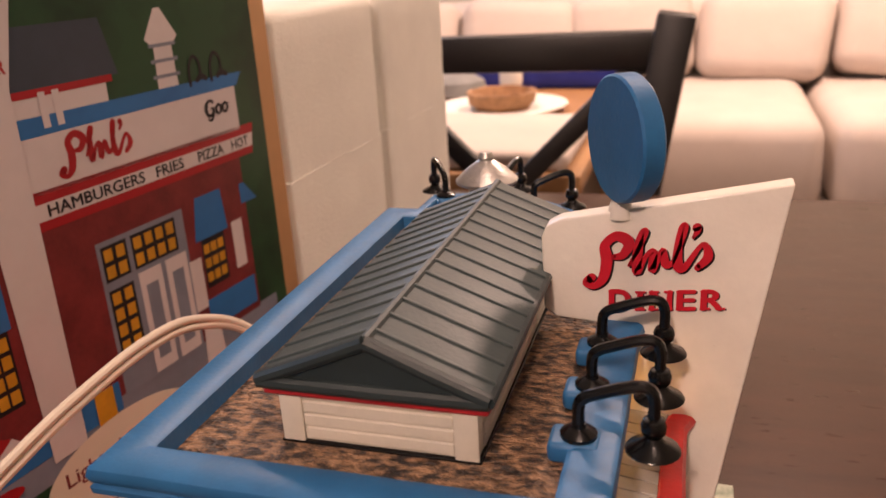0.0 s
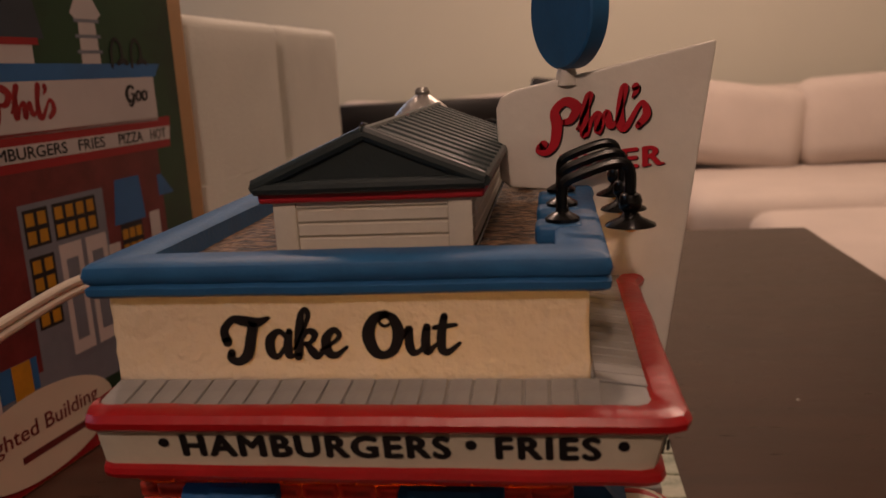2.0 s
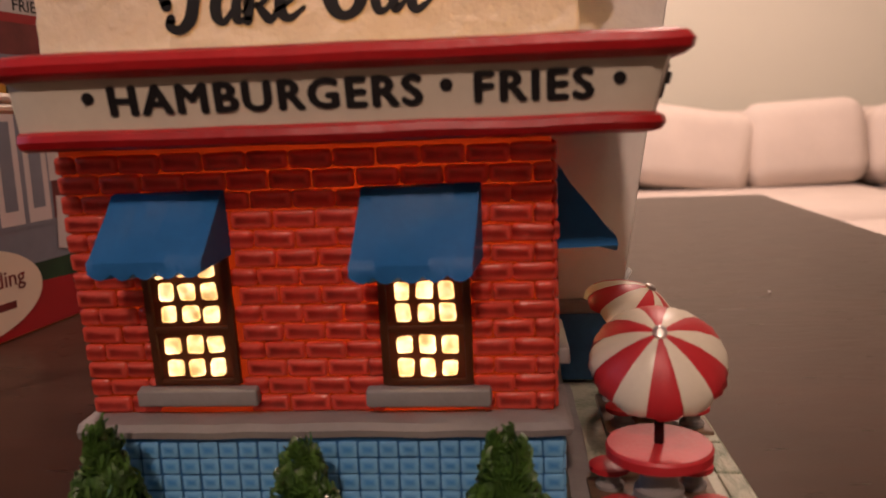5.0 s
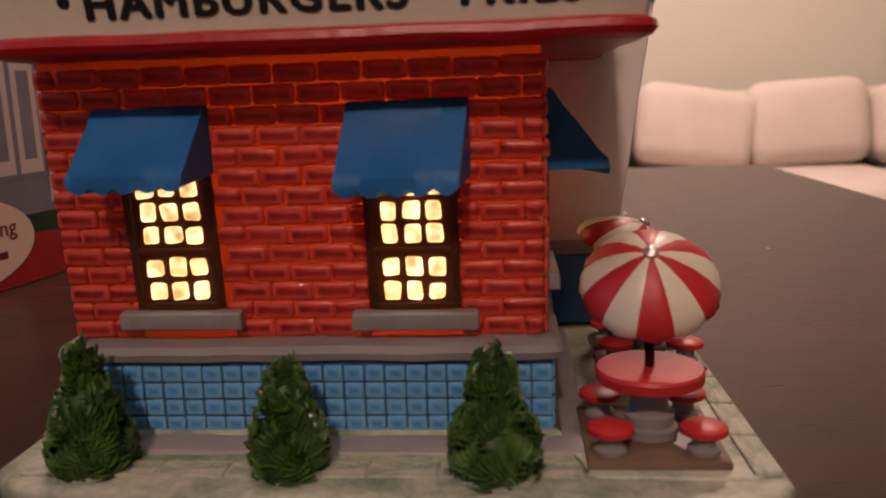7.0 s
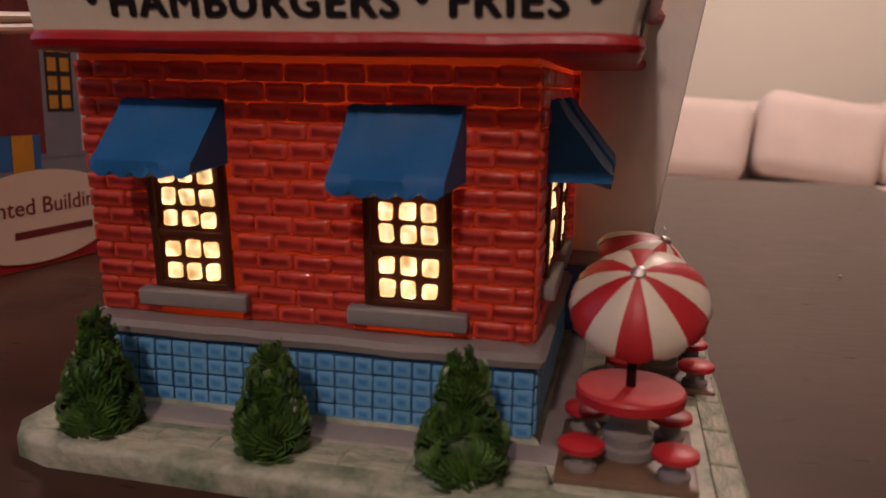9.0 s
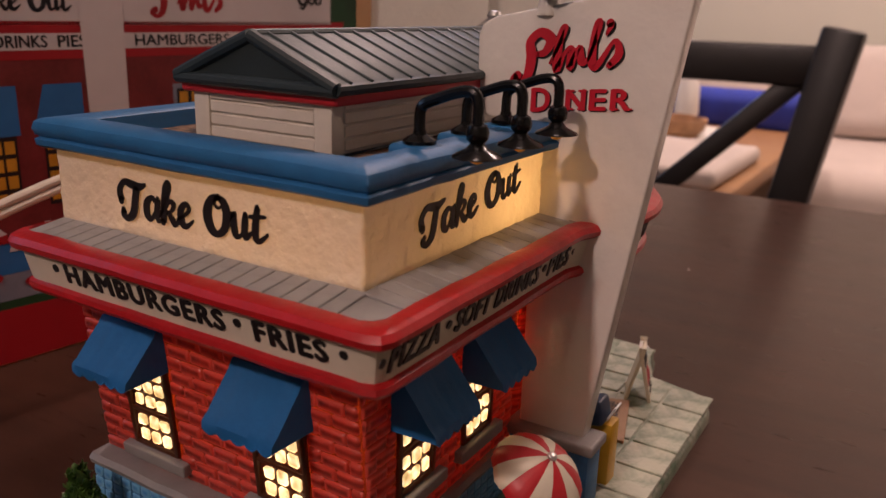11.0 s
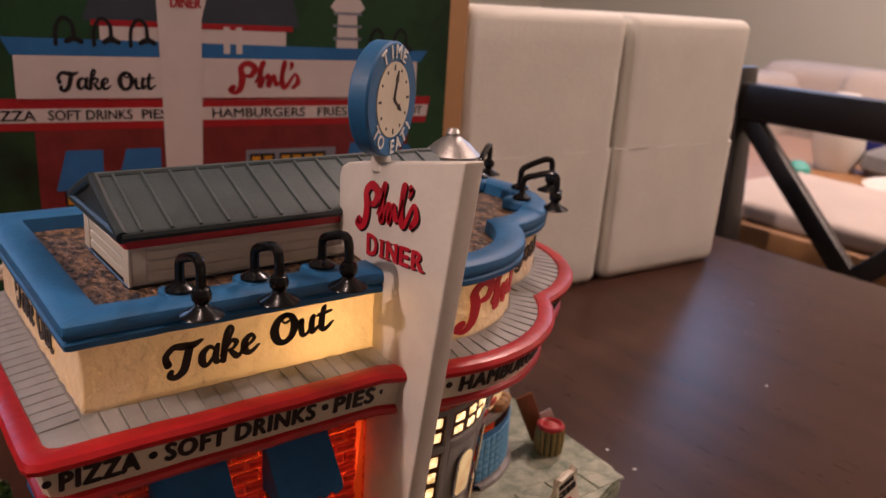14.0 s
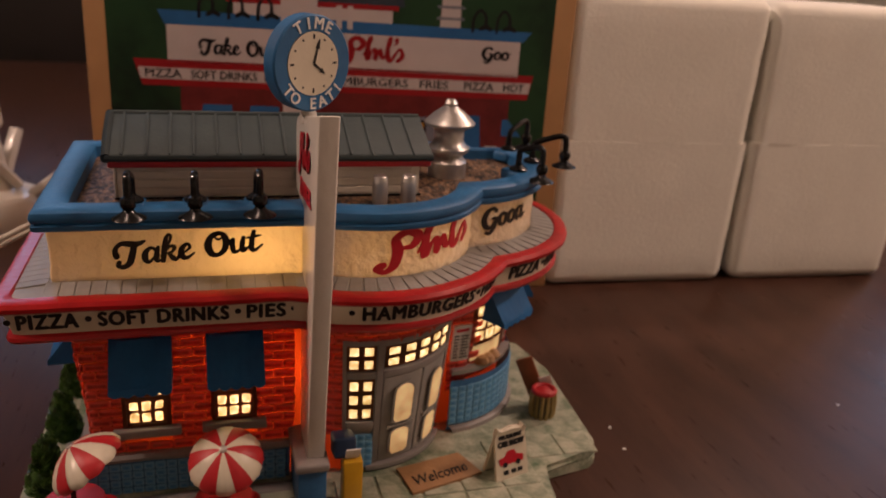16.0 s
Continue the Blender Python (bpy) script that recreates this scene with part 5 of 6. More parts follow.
board = part("leaning_board", moved(roughened(box(-0.42, 0.42, -0.10, 0.10, 0, 2.7, 0.05, 2), 0.04, 1.5), Matrix.Translation((-4.6, 22.6, 0.78)) @ Matrix.Rotation(radians(70), 4, "Z") @ Matrix.Rotation(radians(-24), 4, "Y")), RUST_WOOD, diner, "red-brown board leaning by the barrel")
part("notice", moved(box(-0.3, 0.3, -0.03, 0.03, 0, 0.6, 0.01, 1), Matrix.Translation((-4.35, 22.75, 1.9)) @ Matrix.Rotation(radians(70), 4, "Z") @ Matrix.Rotation(radians(-24), 4, "Y")), WHITE_INK, board)


# ---- tables with umbrellas ----
def umbrella_table(x, y, tip, toward, top):
    e = part("umbrella_table", lathe([(0.98, 2.06), (1.05, 2.10), (1.06, 2.28), (1.02, 2.34), (0.02, 2.35)], 36), RED_MATT, diner, "round red table with tilted striped umbrella")
    e.matrix_basis = at(x, y, -0.24)
    top += 0.24
    part("pedestal", lathe([(0.55, 0.95), (0.56, 1.15), (0.48, 1.2), (0.50, 1.4), (0.40, 1.46), (0.36, 1.7), (0.6, 1.95), (0.7, 2.06)], 24), GREY, e)
    part("foot_plate", roughened(box(-1.32, 1.30, -1.42, 1.42, 0.78, 0.97, 0.05, 2), 0.03, 1.5, y), BROWN_PLATE, e)
    for sx, sy in ((-0.86, -0.92), (0.86, -0.92), (-0.86, 0.92), (0.86, 0.92)):
        st = part("stool", lathe([(0.30, 0.96), (0.31, 1.06), (0.22, 1.12), (0.22, 1.28), (0.3, 1.34)], 18, cx=sx, cy=sy), GREY, e)
    for sx, sy in ((-0.86, -0.92), (0.86, -0.92), (-0.86, 0.92), (0.86, 0.92)):
        part("stool_seat", lathe([(0.38, 1.34), (0.44, 1.38), (0.44, 1.48), (0.36, 1.53), (0.02, 1.54)], 22, cx=sx, cy=sy), RED_MATT, e)
    part("pole", tube([(0, 0, 2.3), (0, 0, top - 0.35)], 0.10, 10), BLACK, e)
    axis = Vector((math.sin(tip) * toward[0], math.sin(tip) * toward[1], math.cos(tip)))
    q = Vector((0, 0, 1)).rotation_difference(axis).to_matrix().to_4x4()
    m = Matrix.Translation((0, 0, top)) @ q @ Matrix.Scale(1.10, 4) @ Matrix.Translation((0, 0, -0.97))
    # canopy in twelve gores, red and white by turns
    prof = [(0.06, 0.92), (0.35, 0.86), (0.70, 0.70), (1.0, 0.47), (1.18, 0.26), (1.24, 0.10), (1.20, 0.02), (1.05, 0.08)]
    gores = 12
    for g in range(gores):
        bm = bmesh.new()
        cols = []
        for k in range(7):
            a = 2 * math.pi * (g + k / 6) / gores + 0.2
            bulge = 1 + 0.02 * math.sin(math.pi * k / 6) + 0.012 * math.sin(k * 2.6 + g)
            cols.append([bm.verts.new((r * bulge * math.cos(a), r * bulge * math.sin(a), z - (0.07 * math.sin(math.pi * k / 6) if i >= 5 else 0))) for i, (r, z) in enumerate(prof)])
        for ca, cb in zip(cols, cols[1:]):
            for i in range(len(prof) - 1):
                bm.faces.new((ca[i], cb[i], cb[i + 1], ca[i + 1]))
        bmesh.ops.recalc_face_normals(bm, faces=bm.faces[:])
        part("canopy_gore", moved(bm, m), (RED_MATT, PORCELAIN_SMOOTH)[g % 2], e, ("red canopy stripe", "white canopy stripe")[g % 2], smooth=50)
    part("canopy_lining", moved(lathe([(1.15, 0.05), (0.6, 0.62), (0.05, 0.82)], 32), m), PORCELAIN_SMOOTH, e)
    part("finial", moved(lathe([(0.13, 0.88), (0.13, 0.97), (0.08, 1.0), (0.01, 1.0)], 12), m), SILVER, e)


umbrella_table(0.99, 1.80, radians(36), Vector((-0.12, -0.99)), 4.40)
umbrella_table(1.75, 7.08, radians(30), Vector((0.97, -0.2)), 4.14)


# ---- shrubs ----
def shrub(x, y, z0, prof, seed, tufts):
    """A painted shrub: curled tufts of blades over a lumpy core; prof holds (radius, height)."""
    rnd = random.Random(seed)
    core = roughened(lathe([(r * 0.86, z) for r, z in prof], 18), 0.05, 2.5, seed)
    ob = part("shrub", core, LEAF, diner, "dark green painted conical shrub")
    ob.matrix_basis = at(x, y, z0)
    bm = bmesh.new()
    h = prof[-1][1]

    def girth(z):
        for (r0, za), (r1, zb) in zip(prof, prof[1:]):
            if za <= z <= zb:
                return r0 + (r1 - r0) * (z - za) / (zb - za)
        return prof[-1][0]

    for k in range(tufts):
        zc = h * rnd.random() ** 1.3
        a = rnd.uniform(0, 2 * math.pi)
        out = Vector((math.cos(a), math.sin(a), 0.25)).normalized()
        side = Vector((-math.sin(a), math.cos(a), 0))
        up = out.cross(side)
        if up.z < 0:
            up = -up
        lean = rnd.uniform(-1.1, 1.1)
        d = (up * math.cos(lean) + side * math.sin(lean)).normalized()
        s = out.cross(d).normalized()
        r = girth(zc)
        c = Vector((r * math.cos(a), r * math.sin(a), zc))
        size = 0.55 + 0.45 * min(1.0, r / 0.6)
        for q in range(7):
            o = (q - 3) * 0.060 * size
            ln = (0.44 - 0.03 * abs(q - 3)) * size * rnd.uniform(0.8, 1.2)
            w, curl = 0.042 * size, (q - 3) * 0.035
            rows = []
            for u, lift, ww in ((-0.5, -0.05, 0.5), (-0.15, 0.06, 1.0), (0.2, 0.09, 0.9), (0.5, 0.02, 0.15)):
                p = c + s * (o + curl * (u + 0.5) * 2) + d * ln * u + out * (lift * 1.3 * size + 0.015 * math.cos(q * 1.9))
                rows.append([bm.verts.new(p - s * w * ww - out * 0.04), bm.verts.new(p + out * 0.022), bm.verts.new(p + s * w * ww - out * 0.04)])
            for ra, rb in zip(rows, rows[1:]):
                bm.faces.new((ra[0], ra[1], rb[1], rb[0]))
                bm.faces.new((ra[1], ra[2], rb[2], rb[1]))
    bmesh.ops.recalc_face_normals(bm, faces=bm.faces[:])
    part("foliage", bm, LEAF, ob, smooth=80)
    r = prof[0][0]
    part("soil_mound", roughened(lathe([(r * 1.5, -0.03), (r * 1.35, 0.05), (r * 0.5, 0.12), (0.02, 0.12)], 16), 0.06, 2.0, seed), PAVING, ob)


shrub(-9.88, 0.55, 0.55, [(0.50, 0.0), (0.72, 0.25), (0.70, 0.7), (0.50, 1.2), (0.26, 1.75), (0.20, 2.2), (0.04, 2.42)], 3, 130)
shrub(-5.95, 0.45, 0.55, [(0.45, 0.0), (0.62, 0.25), (0.60, 0.75), (0.42, 1.2), (0.34, 1.6), (0.20, 1.95), (0.04, 2.12)], 5, 120)
shrub(-2.05, 0.40, 0.55, [(0.55, 0.0), (0.76, 0.25), (0.74, 0.75), (0.42, 1.10), (0.34, 1.25), (0.40, 1.6), (0.30, 2.0), (0.04, 2.32)], 8, 140)

# ---- cord ----
cord = thing("power_cord", "white plastic twin power cord of the model", "cord")
for dz in (0.0, 0.33):
    pts = smooth_path([(-24, -16, 0.3 + dz), (-21.5, -9, 2.2 + dz), (-19, -1, 6.6 + dz), (-18, 5.3, 8.8 + dz), (-18, 8.5, 9.25 + dz), (-18, 12.0, 9.40 + dz), (-17.8, 14.8, 9.0 + dz), (-17.0, 17.3, 7.6 + dz * 0.7), (-15, 18.8, 4.5 + dz * 0.4), (-13, 18.5, 1.8 + dz * 0.4), (-11.4, 17.5, 1.3 + dz)], 8)
    part("strand", tube(pts, 0.17, 10), CORD, cord)


# ---- product box ----
carton = thing("product_box", "glossy printed carton of the model with diner picture", "box")
BOX = Matrix.Translation((-25.0, 0, 0)) @ Matrix.Rotation(-math.atan(0.13), 4, "Z") @ Matrix.Diagonal((1.0, 0.955, 0.985, 1))
part("carton_body", moved(box(-15, 0, 0.2, 31.4, 0, 27, 0.12, 2), BOX), CARDBOARD, carton)


def flat(name, pts, layer, mat, label=""):
    """A printed area on the carton, drawn in (along, up)."""
    bm = bmesh.new()
    x0 = 0.004 + layer * 0.004
    f = [bm.verts.new((x0, u, v)) for u, v in pts]
    face = bm.faces.new(f)
    if face.normal.x < 0:
        bmesh.ops.reverse_faces(bm, faces=[face])
    bm.normal_update()
    if bm.faces[:][0].normal.x < 0:
        bmesh.ops.reverse_faces(bm, faces=bm.faces[:])
    return part(name, moved(bm, BOX), mat, carton, label, smooth=0)


def rect(name, u0, u1, v0, v1, layer, mat, skew=0.0):
    return flat(name, [(u0, v0), (u1, v0), (u1 + skew, v1), (u0 + skew, v1)], layer, mat)


def boxed(bm, u, v, layer):
    """Letters drawn facing -y onto the carton's face."""
    return moved(bm, BOX @ Matrix.Translation((0.004 + layer * 0.004, u, v)) @ Matrix.Rotation(radians(90), 4, "Z"))


rect("print_ground", 1.5, 30.0, 0.1, 26.9, 0, PRINT_GREEN)
flat("red_print_band", [(1.5, 0.1), (30.0, 0.1), (30.0, 1.4), (24, 2.0), (16, 2.4), (8, 2.6), (1.5, 2.7)], 1, PRINT_RED)
rect("picture_pavement", 4.0, 29.0, 3.0, 5.0, 1, PRINT_GREY)
rect("picture_brick", 5.8, 27.4, 4.8, 13.5, 2, PRINT_BRICK)
rect("picture_base", 5.8, 16.5, 4.2, 5.6, 3, PRINT_BLUE)
rect("picture_dormer", 9.2, 19.2, 17.6, 18.8, 2, PRINT_WHITE)
flat("picture_roof", [(8.4, 18.8), (20.0, 18.8), (19.4, 21.2), (9.3, 21.2)], 3, PRINT_SLATE)
rect("picture_fascia", 8.8, 19.6, 18.55, 18.85, 4, PRINT_RED)
flat("picture_vent", [(22.3, 17.5), (23.7, 17.5), (23.6, 19.6), (24.1, 20.0), (23.2, 21.3), (22.8, 21.3), (21.9, 20.0), (22.4, 19.6)], 3, PRINT_WHITE)
for u in (7.6, 9.4, 11.2, 25.0, 26.6):
    bars = ribbon([[(u - 0.5, 17.6, 0.10), (u - 0.45, 18.4, 0.09), (u - 0.1, 18.9, 0.09), (u + 0.3, 18.6, 0.09), (u + 0.35, 17.9, 0.11)], [(u, 17.75, 0.12), (u + 0.35, 17.9, 0.14), (u + 0.7, 17.75, 0.12)]], 0.004)
    part("picture_lamp", boxed(bars, 0, 0, 7), PRINT_DARK, carton, smooth=0)
for v in (18.2, 18.9, 19.6):
    rect("picture_vent_ring", 22.1, 23.9, v, v + 0.16, 4, PRINT_GREY)
for u in (15.6, 16.3):
    rect("picture_pipe", u, u + 0.35, 17.3, 18.7, 6, PRINT_WHITE)
rect("picture_wall", 5.1, 27.8, 14.8, 17.2, 4, PRINT_WHITE)
flat("picture_parapet", [(4.6, 17.9), (5.0, 17.05), (28.0, 17.05), (28.5, 17.7)], 5, PRINT_BLUE)
flat("picture_cornice", [(3.0, 14.95), (3.5, 13.35), (28.6, 13.35), (28.9, 14.95)], 4, PRINT_RED)
flat("picture_band", [(3.25, 14.45), (3.4, 13.75), (28.65, 13.75), (28.75, 14.45)], 6, PRINT_WHITE)
for words, u0, u1 in (("PIZZA", 3.7, 5.9), ("SOFT DRINKS", 6.5, 10.6), ("PIES", 11.1, 12.4), ("HAMBURGERS", 14.9, 20.4), ("FRIES", 21.2, 23.1), ("PIZZA", 24.2, 26.2), ("HOT", 26.9, 28.3)):
    part("picture_lettering", boxed(text_bm(words, 0.5, u1 - u0, 0.02, 0, 0.004), u0, 13.86, 7), PRINT_DARK, carton, smooth=0)
part("picture_lettering", boxed(script_bm("Take Out", 4.9, 1.2, 0.004), 7.0, 15.25, 6), PRINT_DARK, carton, smooth=0)
part("picture_emblem", boxed(script_bm("~", 4.3, 1.9, 0.004), 15.8, 15.1, 6), PRINT_RED, carton, smooth=0)
part("picture_lettering", boxed(script_bm("Goo", 2.0, 1.1, 0.004), 25.2, 15.6, 6), PRINT_DARK, carton, smooth=0)
flat("picture_pylon", [(12.4, 3.8), (14.2, 3.8), (14.4, 19.0), (15.6, 23.4), (12.0, 22.4), (12.2, 15.0)], 8, PRINT_WHITE)
part("picture_emblem", boxed(script_bm("~", 1.9, 1.0, 0.004), 12.6, 20.6, 10), PRINT_RED, carton, smooth=0)
part("picture_lettering", boxed(text_bm("DINER", 0.5, 1.6, 0.03, 0, 0.004), 12.8, 19.6, 10), PRINT_RED, carton, smooth=0)
flat("picture_clock", [(13.4 + 1.5 * math.cos(2 * math.pi * k / 24), 24.6 + 1.5 * math.sin(2 * math.pi * k / 24)) for k in range(24)], 8, PRINT_BLUE)
flat("picture_dial", [(13.4 + 1.0 * math.cos(2 * math.pi * k / 24), 24.6 + 1.0 * math.sin(2 * math.pi * k / 24)) for k in range(24)], 9, PRINT_WHITE)
for u in (6.9, 9.9):
    flat("picture_awning", [(u - 0.3, 10.2), (u + 2.1, 10.2), (u + 2.1, 12.3), (u + 0.3, 12.3)], 5, PRINT_BLUE)
    rect("picture_window", u + 0.1, u + 1.9, 7.0, 10.2, 4, PRINT_DARK)
    for r in range(4):
        for k in range(3):
            rect("picture_pane", u + 0.22 + k * 0.56, u + 0.66 + k * 0.56, 7.2 + r * 0.75, 7.75 + r * 0.75, 5, PRINT_YELLOW)
rect("picture_entrance", 16.8, 22.4, 4.6, 12.0, 4, PRINT_GREY)
for u0, v0, nc, nr in ((17.1, 10.2, 2, 2), (17.1, 6.6, 2, 4), (18.9, 10.2, 4, 2)):
    rect("picture_window", u0 - 0.08, u0 + nc * 0.72, v0 - 0.08, v0 + nr * 0.78, 5, PRINT_DARK)
    for r in range(nr):
        for k in range(nc):
            rect("picture_pane", u0 + k * 0.72 + 0.06, u0 + k * 0.72 + 0.56, v0 + r * 0.78 + 0.06, v0 + r * 0.78 + 0.62, 6, PRINT_YELLOW)
for u in (18.9, 20.7):
    rect("picture_door", u, u + 1.5, 4.8, 9.9, 5, PRINT_WHITE)
    rect("picture_door_panel", u + 0.35, u + 1.15, 5.4, 9.2, 6, PRINT_GREY)
flat("picture_awning", [(23.0, 10.0), (25.6, 10.0), (25.4, 12.2), (23.4, 12.2)], 5, PRINT_BLUE)
flat("picture_awning", [(27.0, 10.9), (28.4, 10.9), (27.4, 12.0), (27.0, 12.0)], 5, PRINT_BLUE)
rect("picture_window", 23.4, 25.2, 7.4, 10.0, 5, PRINT_DARK)
for r in range(3):
    for k in range(3):
        rect("picture_pane", 23.5 + k * 0.56, 23.95 + k * 0.56, 7.7 + r * 0.75, 8.2 + r * 0.75, 6, PRINT_YELLOW)
rect("picture_board", 22.3, 23.2, 6.5, 9.2, 6, PRINT_WHITE)
rect("picture_board", 25.9, 26.8, 7.6, 10.2, 6, PRINT_WHITE)
rect("picture_counter", 23.2, 27.2, 5.2, 6.8, 6, PRINT_BLUE)
flat("picture_folding_sign", [(22.4, 3.4), (24.0, 3.2), (23.8, 5.7), (22.6, 5.8)], 8, PRINT_WHITE)
rect("picture_paper_box", 15.0, 16.1, 3.0, 5.6, 8, PRINT_YELLOW)
for u, v in ((6.3, 5.6), (9.6, 5.2)):
    for k in range(8):
        a0, a1 = math.pi * k / 8, math.pi * (k + 1) / 8
        flat("picture_umbrella", [(u, v), (u + 1.7 * math.cos(a0), v + 1.1 * math.sin(a0)), (u + 1.7 * math.cos(a1), v + 1.1 * math.sin(a1))], 9, (PRINT_RED, PRINT_WHITE)[k % 2])
    flat("picture_table", [(u + 1.2 * math.cos(2 * math.pi * k / 16), v - 1.5 + 0.35 * math.sin(2 * math.pi * k / 16)) for k in range(16)], 9, PRINT_RED)
flat("oval_label", [(16.3 + 4.7 * math.cos(2 * math.pi * k / 40), 2.2 + 1.95 * math.sin(2 * math.pi * k / 40)) for k in range(40)], 10, PRINT_CREAM, "cream oval label")
part("label_lettering", boxed(text_bm("Lighted Building", 0.9, 7.2, 0.015, 0, 0.004), 12.7, 2.1, 11), PRINT_BRICK, carton, smooth=0)
part("label_bar", boxed(box(2.0, 6.4, -0.002, 0.002, 0.0, 0.32), 12.8, 1.35, 11), PRINT_BRICK, carton, smooth=0)

# crumbs on the table
for k, (x, y) in enumerate((((-3.0, 39.5), (-3.1, 25.8), (-1.2, 25.6), (10.1, 24.0)))):
    c = part("crumb", roughened(lathe([(0.05, 0.0), (0.09, 0.03), (0.06, 0.07), (0.01, 0.08)], 7, cx=x, cy=y), 0.03, 6.0, k), WHITE_INK)
    tagged(c, "tiny white crumb of packing foam on the table", "crumb", "crumbs on the table")

# dark cabinet and small white figure beyond the carton
cab = thing("dark_cabinet", "tall dark brown wooden cabinet by the wall", "cabinet")
part("body", box(-200, -152, -210, 50, FLOOR_Z, 48, 1, 2), CHAIR_WOOD, cab)
for y in (-150, -92, -34, 24):
    part("door", box(-152, -150, y - 33, y + 23, FLOOR_Z + 6, 44, 0.5, 2), CHAIR_WOOD, cab)
fb = lathe([(3.6, 0), (3.7, 0.5), (3.4, 2.2), (3.0, 2.6), (1.2, 2.8), (0.9, 4.0), (0.8, 6.2)], 14, cx=-38.6, cy=-8.6)
for dx, dy, z, tilt, turn in ((0.3, 1.8, 3.0, 38, 10), (-0.2, 0.4, 3.4, -30, 60), (0.5, 2.6, 2.4, -52, -20), (0.2, -1.4, 3.2, 25, 100)):
    fb = join(fb, moved(box(-0.5, 0.5, -0.35, 0.35, 0, 4.2, 0.15, 2), Matrix.Translation((-38.6 + dx, -8.6 + dy, z)) @ Matrix.Rotation(radians(turn), 4, "Z") @ Matrix.Rotation(radians(tilt), 4, "X")))
fb = join(fb, lathe([(0.75, 6.0), (0.6, 7.4), (1.0, 7.9), (0.9, 9.5), (0.8, 12.5), (1.1, 14.5), (0.2, 15.4)], 12, cx=-38.6, cy=-8.6))
fig = part("white_figurine", roughened(fb, 0.15, 0.6), PORCELAIN)
tagged(fig, "small white porcelain figurine standing on the table", "figurine")

# ---- pieces: shingles, tiles, bricks ----
def along(off, points):
    """Length along an open line of the plan."""
    out, s = [], 0.0
    for a, b in zip(points, points[1:]):
        out.append((s, a, b))
        s += (b - a).length
    return out, s


def spot(segs, s):
    for s0, a, b in reversed(segs):
        if s >= s0 - 1e-9:
            d = (b - a).normalized()
            return a + d * (s - s0), d
    return segs[0][1], (segs[0][2] - segs[0][1]).normalized()


# skirt shingles
shingle = mesh_of("shingle", box(-0.235, 0.235, -0.56, 0.50, -0.02, 0.035, 0.02, 1), SHINGLE, 0)
one_m, two_m = lobes(0.93)
runs = [[Vector((-10.6, 0.93)), Vector((-0.35, 0.93))], [Vector((EAST - 0.93, 1.35)), Vector((EAST - 0.93, 9.9))], one_m, two_m]
for pts in runs:
    segs, total = along(0.9, pts)
    n = int(total / 0.50)
    for k in range(n):
        p, d = spot(segs, (k + 0.5) * total / n)
        place("shingle", shingle, skirt, at(p.x, p.y, 9.985, 7.5, 0, math.degrees(math.atan2(d.y, d.x))) @ Matrix.Rotation(radians(random.uniform(-1.5, 1.5)), 4, "Z"))
# blue tiles, four courses
tile = mesh_of("tile", roughened(box(-0.197, 0.197, -0.06, 0.02, -0.170, 0.170, 0.045, 2), 0.008, 5.0), TILE, 40)
one_t, two_t = lobes(1.84)
for pts in ([Vector((-11.0, 1.84)), Vector((EAST - 1.84, 1.84))], [Vector((EAST - 1.84, 1.95)), Vector((EAST - 1.84, 9.6))], ):
    segs, total = along(1.84, pts)
    n = max(1, int(total / 0.41))
    for r in range(4):
        for k in range(n):
            p, d = spot(segs, (k + 0.5) * total / n)
            place("tile", tile, tiled, at(p.x, p.y, 0.90 + r * 0.36, 0, 0, math.degrees(math.atan2(d.y, d.x))) @ Matrix.Diagonal((random.uniform(0.94, 1.04), 1, random.uniform(0.93, 1.03), 1)))

segs, total = along(1.84, two_t)
n = int(total / 0.41)
for r in range(6):
    for k in range(n):
        p, d = spot(segs, (k + 0.5) * total / n)
        place("tile", tile, tiled_bow, at(p.x, p.y, 1.30 + r * 0.325, 0, 0, math.degrees(math.atan2(d.y, d.x))) @ Matrix.Diagonal((random.uniform(0.94, 1.04), 1, random.uniform(0.93, 1.03), 1)))
for r in range(5):
    for k in range(4):
        a = radians(-14 + k * 4.6)
        rr = RW - (8.2 - 2.0) * LEAN + 0.13
        place("tile", tile, entrance, at(C1.x + rr * math.cos(a), C1.y + rr * math.sin(a), 1.2 + r * 0.325, 0, 0, math.degrees(a) + 90) @ Matrix.Diagonal((0.86, 1, 1, 1)))

# paving stones round the model
stone = mesh_of("paving_stone", roughened(box(-0.82, 0.82, -0.82, 0.82, -0.08, 0.055, 0.05, 2), 0.02, 2.0), PAVING, 0)
for k in range(8):
    place("paving_stone", stone, base, at(-10.5 + k * 1.35, 0.42, 0.535, 0.4, random.uniform(-0.8, 0.8), random.uniform(-1, 1)) @ Matrix.Diagonal((0.79, 0.38, 1, 1)))
for k in range(7):
    for j in range(3):
        x, y = 2.45 - j * 1.75, 12.3 + k * 1.75
        if y > 19.9 and x > -0.9 or y > 23.2 or (y < 18 and x < -0.3):
            continue
        place("paving_stone", stone, base, at(x, y, 0.80) @ Matrix.Diagonal((1.0, 1.0, 1, 1)))
for k in range(6):
    place("paving_stone", stone, base, at(2.85, 1.0 + k * 1.7, 0.60) @ Matrix.Diagonal((0.32, 0.98, 1, 1)))

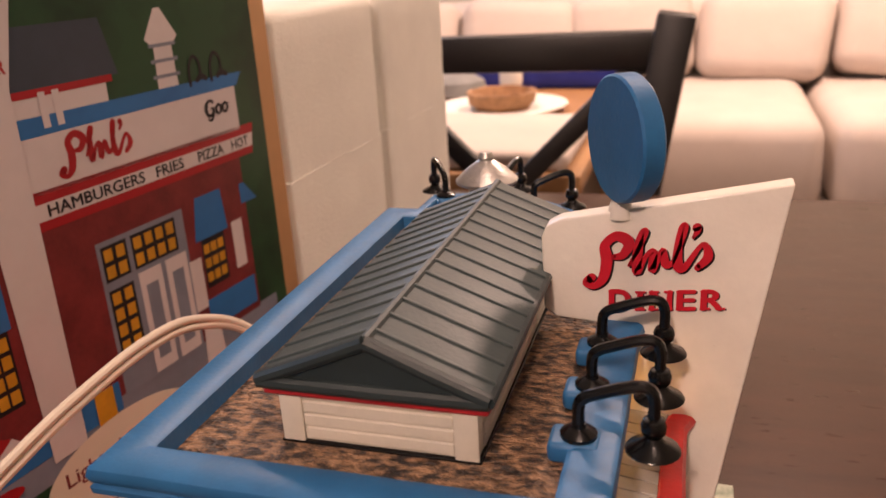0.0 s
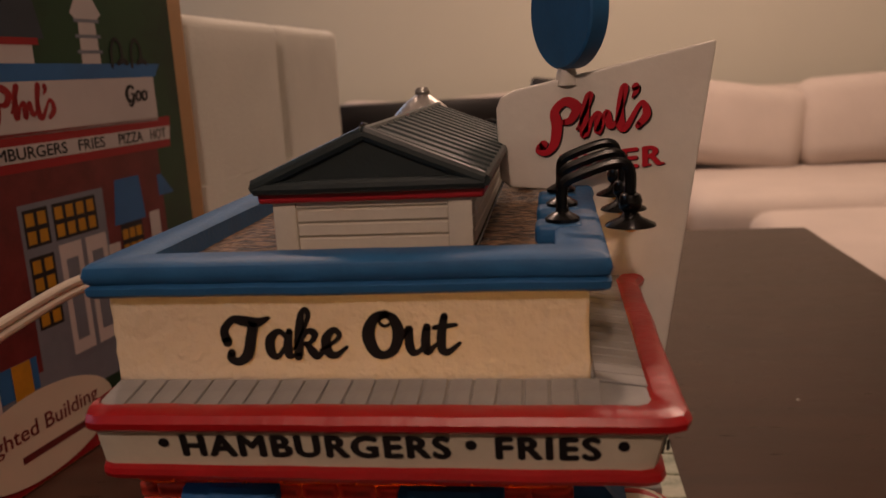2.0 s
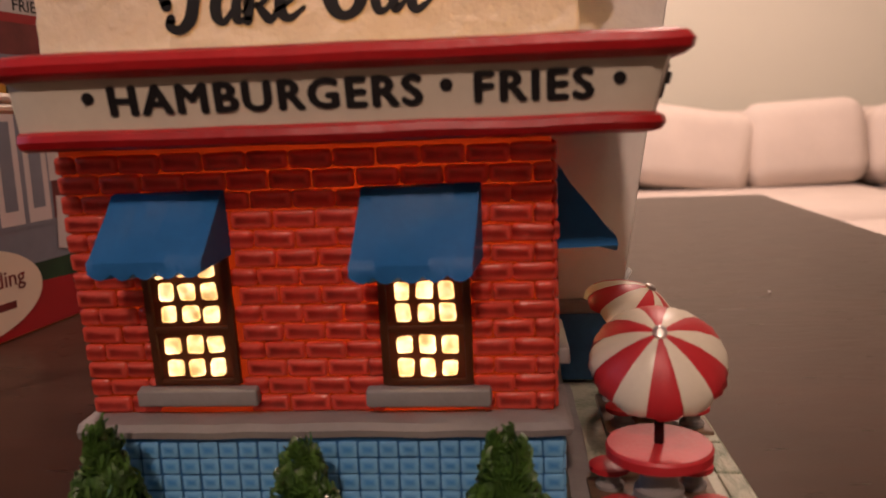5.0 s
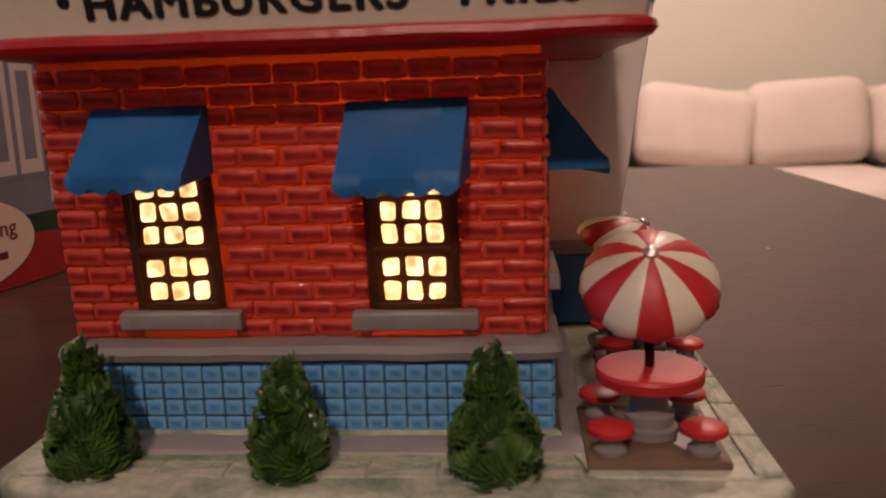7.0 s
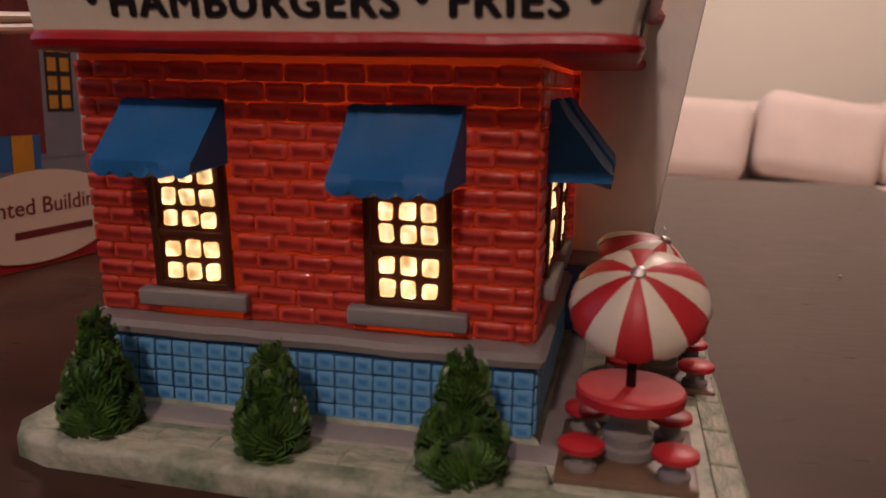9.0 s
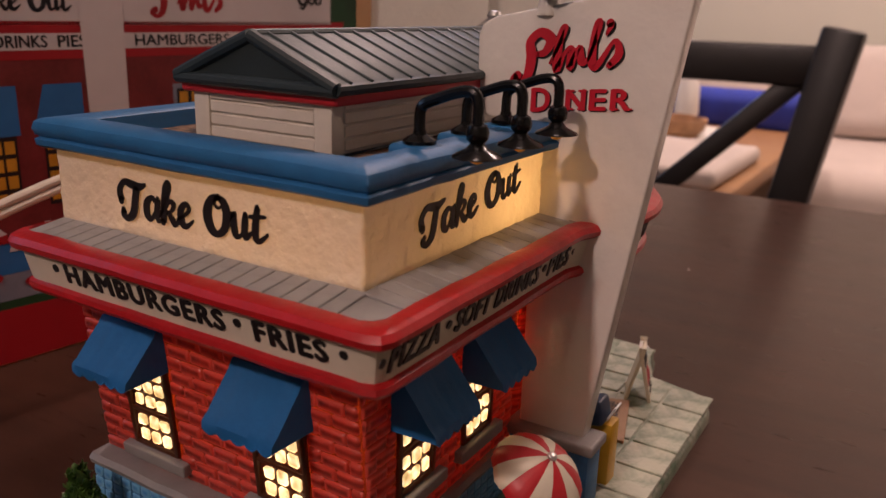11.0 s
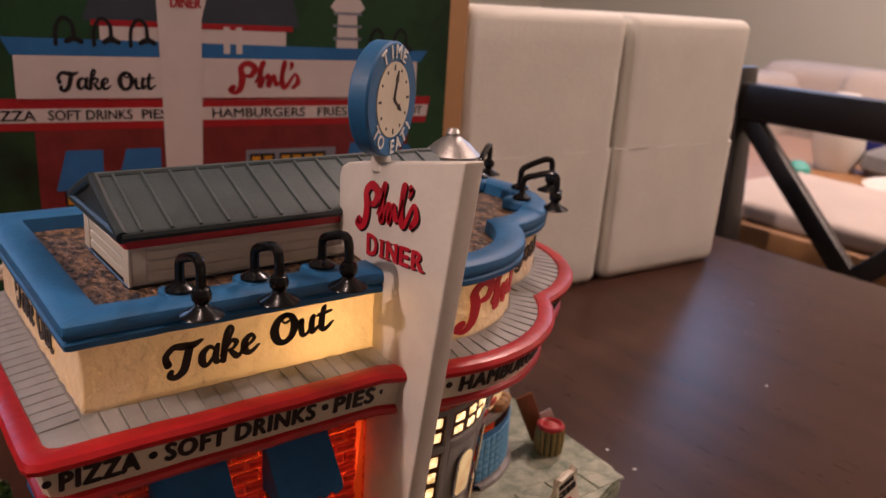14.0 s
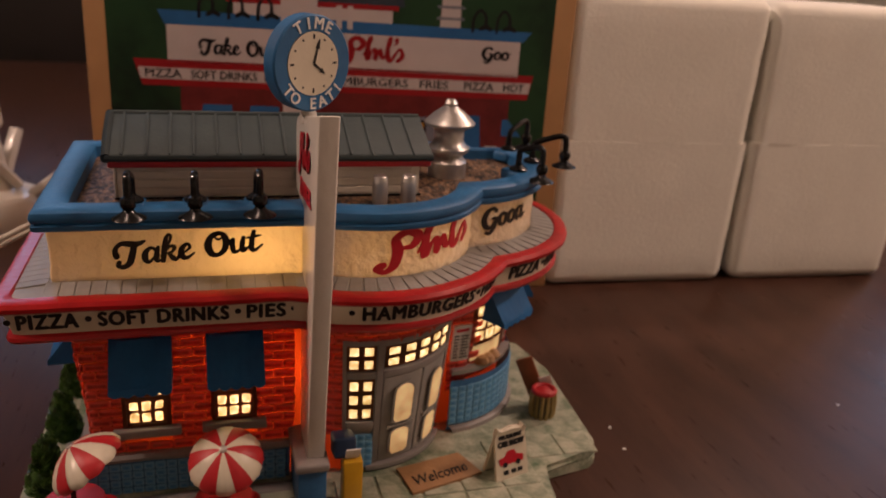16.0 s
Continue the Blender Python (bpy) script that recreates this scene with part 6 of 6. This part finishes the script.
# bricks
def brick_mesh(hx, seed):
    """A pillowed uneven brick, open at the back, where it grows out of the wall."""
    bm = box(-hx, hx, -0.11, 0.03, -0.187, 0.187, 0.075, 2)
    bmesh.ops.delete(bm, geom=[f for f in bm.faces if f.normal.y > 0.3], context="FACES")
    return mesh_of("brick", roughened(bm, 0.022, 3.4, seed), BRICK, 50)


whole = [brick_mesh(0.40, 3.1 * k) for k in range(5)]
half = [brick_mesh(0.185, 3.1 * k + 1.7) for k in range(4)]
Z0, COURSE, PITCH = 2.81, 0.3975, 0.865


def lay(x0, x1, openings, matrix_of, top=8.3, start=None):
    r = 0
    while Z0 + r * COURSE < top - 0.1:
        z = Z0 + r * COURSE
        x = x0 - (PITCH / 2 if r % 2 else 0)
        while x < x1 - 0.1:
            a, b = x, x + PITCH
            kind = whole
            if a < x0 - 0.01:
                a, kind = x0, half
            if b > x1 + 0.01:
                b, kind = x1, half
            hit_open = [o for o in openings if b > o[0] + 0.03 and a < o[1] - 0.03 and o[2] - 0.55 < z < o[3]]
            if hit_open:
                o = hit_open[0]
                if a < o[0] - 0.2:
                    b, kind = min(b, o[0]), half
                elif b > o[1] + 0.2:
                    a, kind = max(a, o[1]), half
                else:
                    x += PITCH
                    continue
            if start:
                a = max(a, start(z))
            w = b - a
            if w > 0.12:
                base_w = 0.80 if kind is whole else 0.37
                m = matrix_of((a + b) / 2, z) @ Matrix.Diagonal(((w - 0.012) / base_w, random.uniform(0.8, 1.2), random.uniform(0.97, 1.05), 1))
                place("brick", random.choice(kind), walls, m @ Matrix.Rotation(radians(random.uniform(-1.2, 1.2)), 4, "Y"))
            x += PITCH
        r += 1


def brick_a(x, z):
    p = wall_a(x, z, -0.06)
    return at(p.x, p.y, p.z, TILT, 0, 0)


def brick_b(y, z):
    p = wall_b(y, z, -0.06)
    return pose(p.x * CM, p.y * CM, p.z * CM) @ Matrix.Rotation(radians(90), 4, "Z")


def brick_lobe(c):
    def f(s, z):
        r = RW - (8.2 - z) * LEAN + 0.02
        a = s / RW
        return pose((c.x + r * math.cos(a)) * CM, (c.y + r * math.sin(a)) * CM, z * CM) @ Matrix.Rotation(a + radians(90), 4, "Z") @ Matrix.Rotation(radians(TILT), 4, "X")
    return f


lay(-10.92, -1.02, [(a, b, z, 6.6) for a, b, z in OPEN_A], brick_a)
lay(1.75, 10.0, [(a, b, z, 6.6) for a, b, z in OPEN_B], brick_b, start=lambda z: 1.87 + (8.2 - z) * LEAN)
K = RW * math.pi / 180
lay(-38 * K, 71 * K, [(-16.5 * K, 65 * K, 0.0, 7.12)], brick_lobe(C1))
lay(2 * K, 92 * K, [(3 * K, 15.5 * K, 4.75, 6.1), (16 * K, 63 * K, 2.0, 7.0)], brick_lobe(C2))
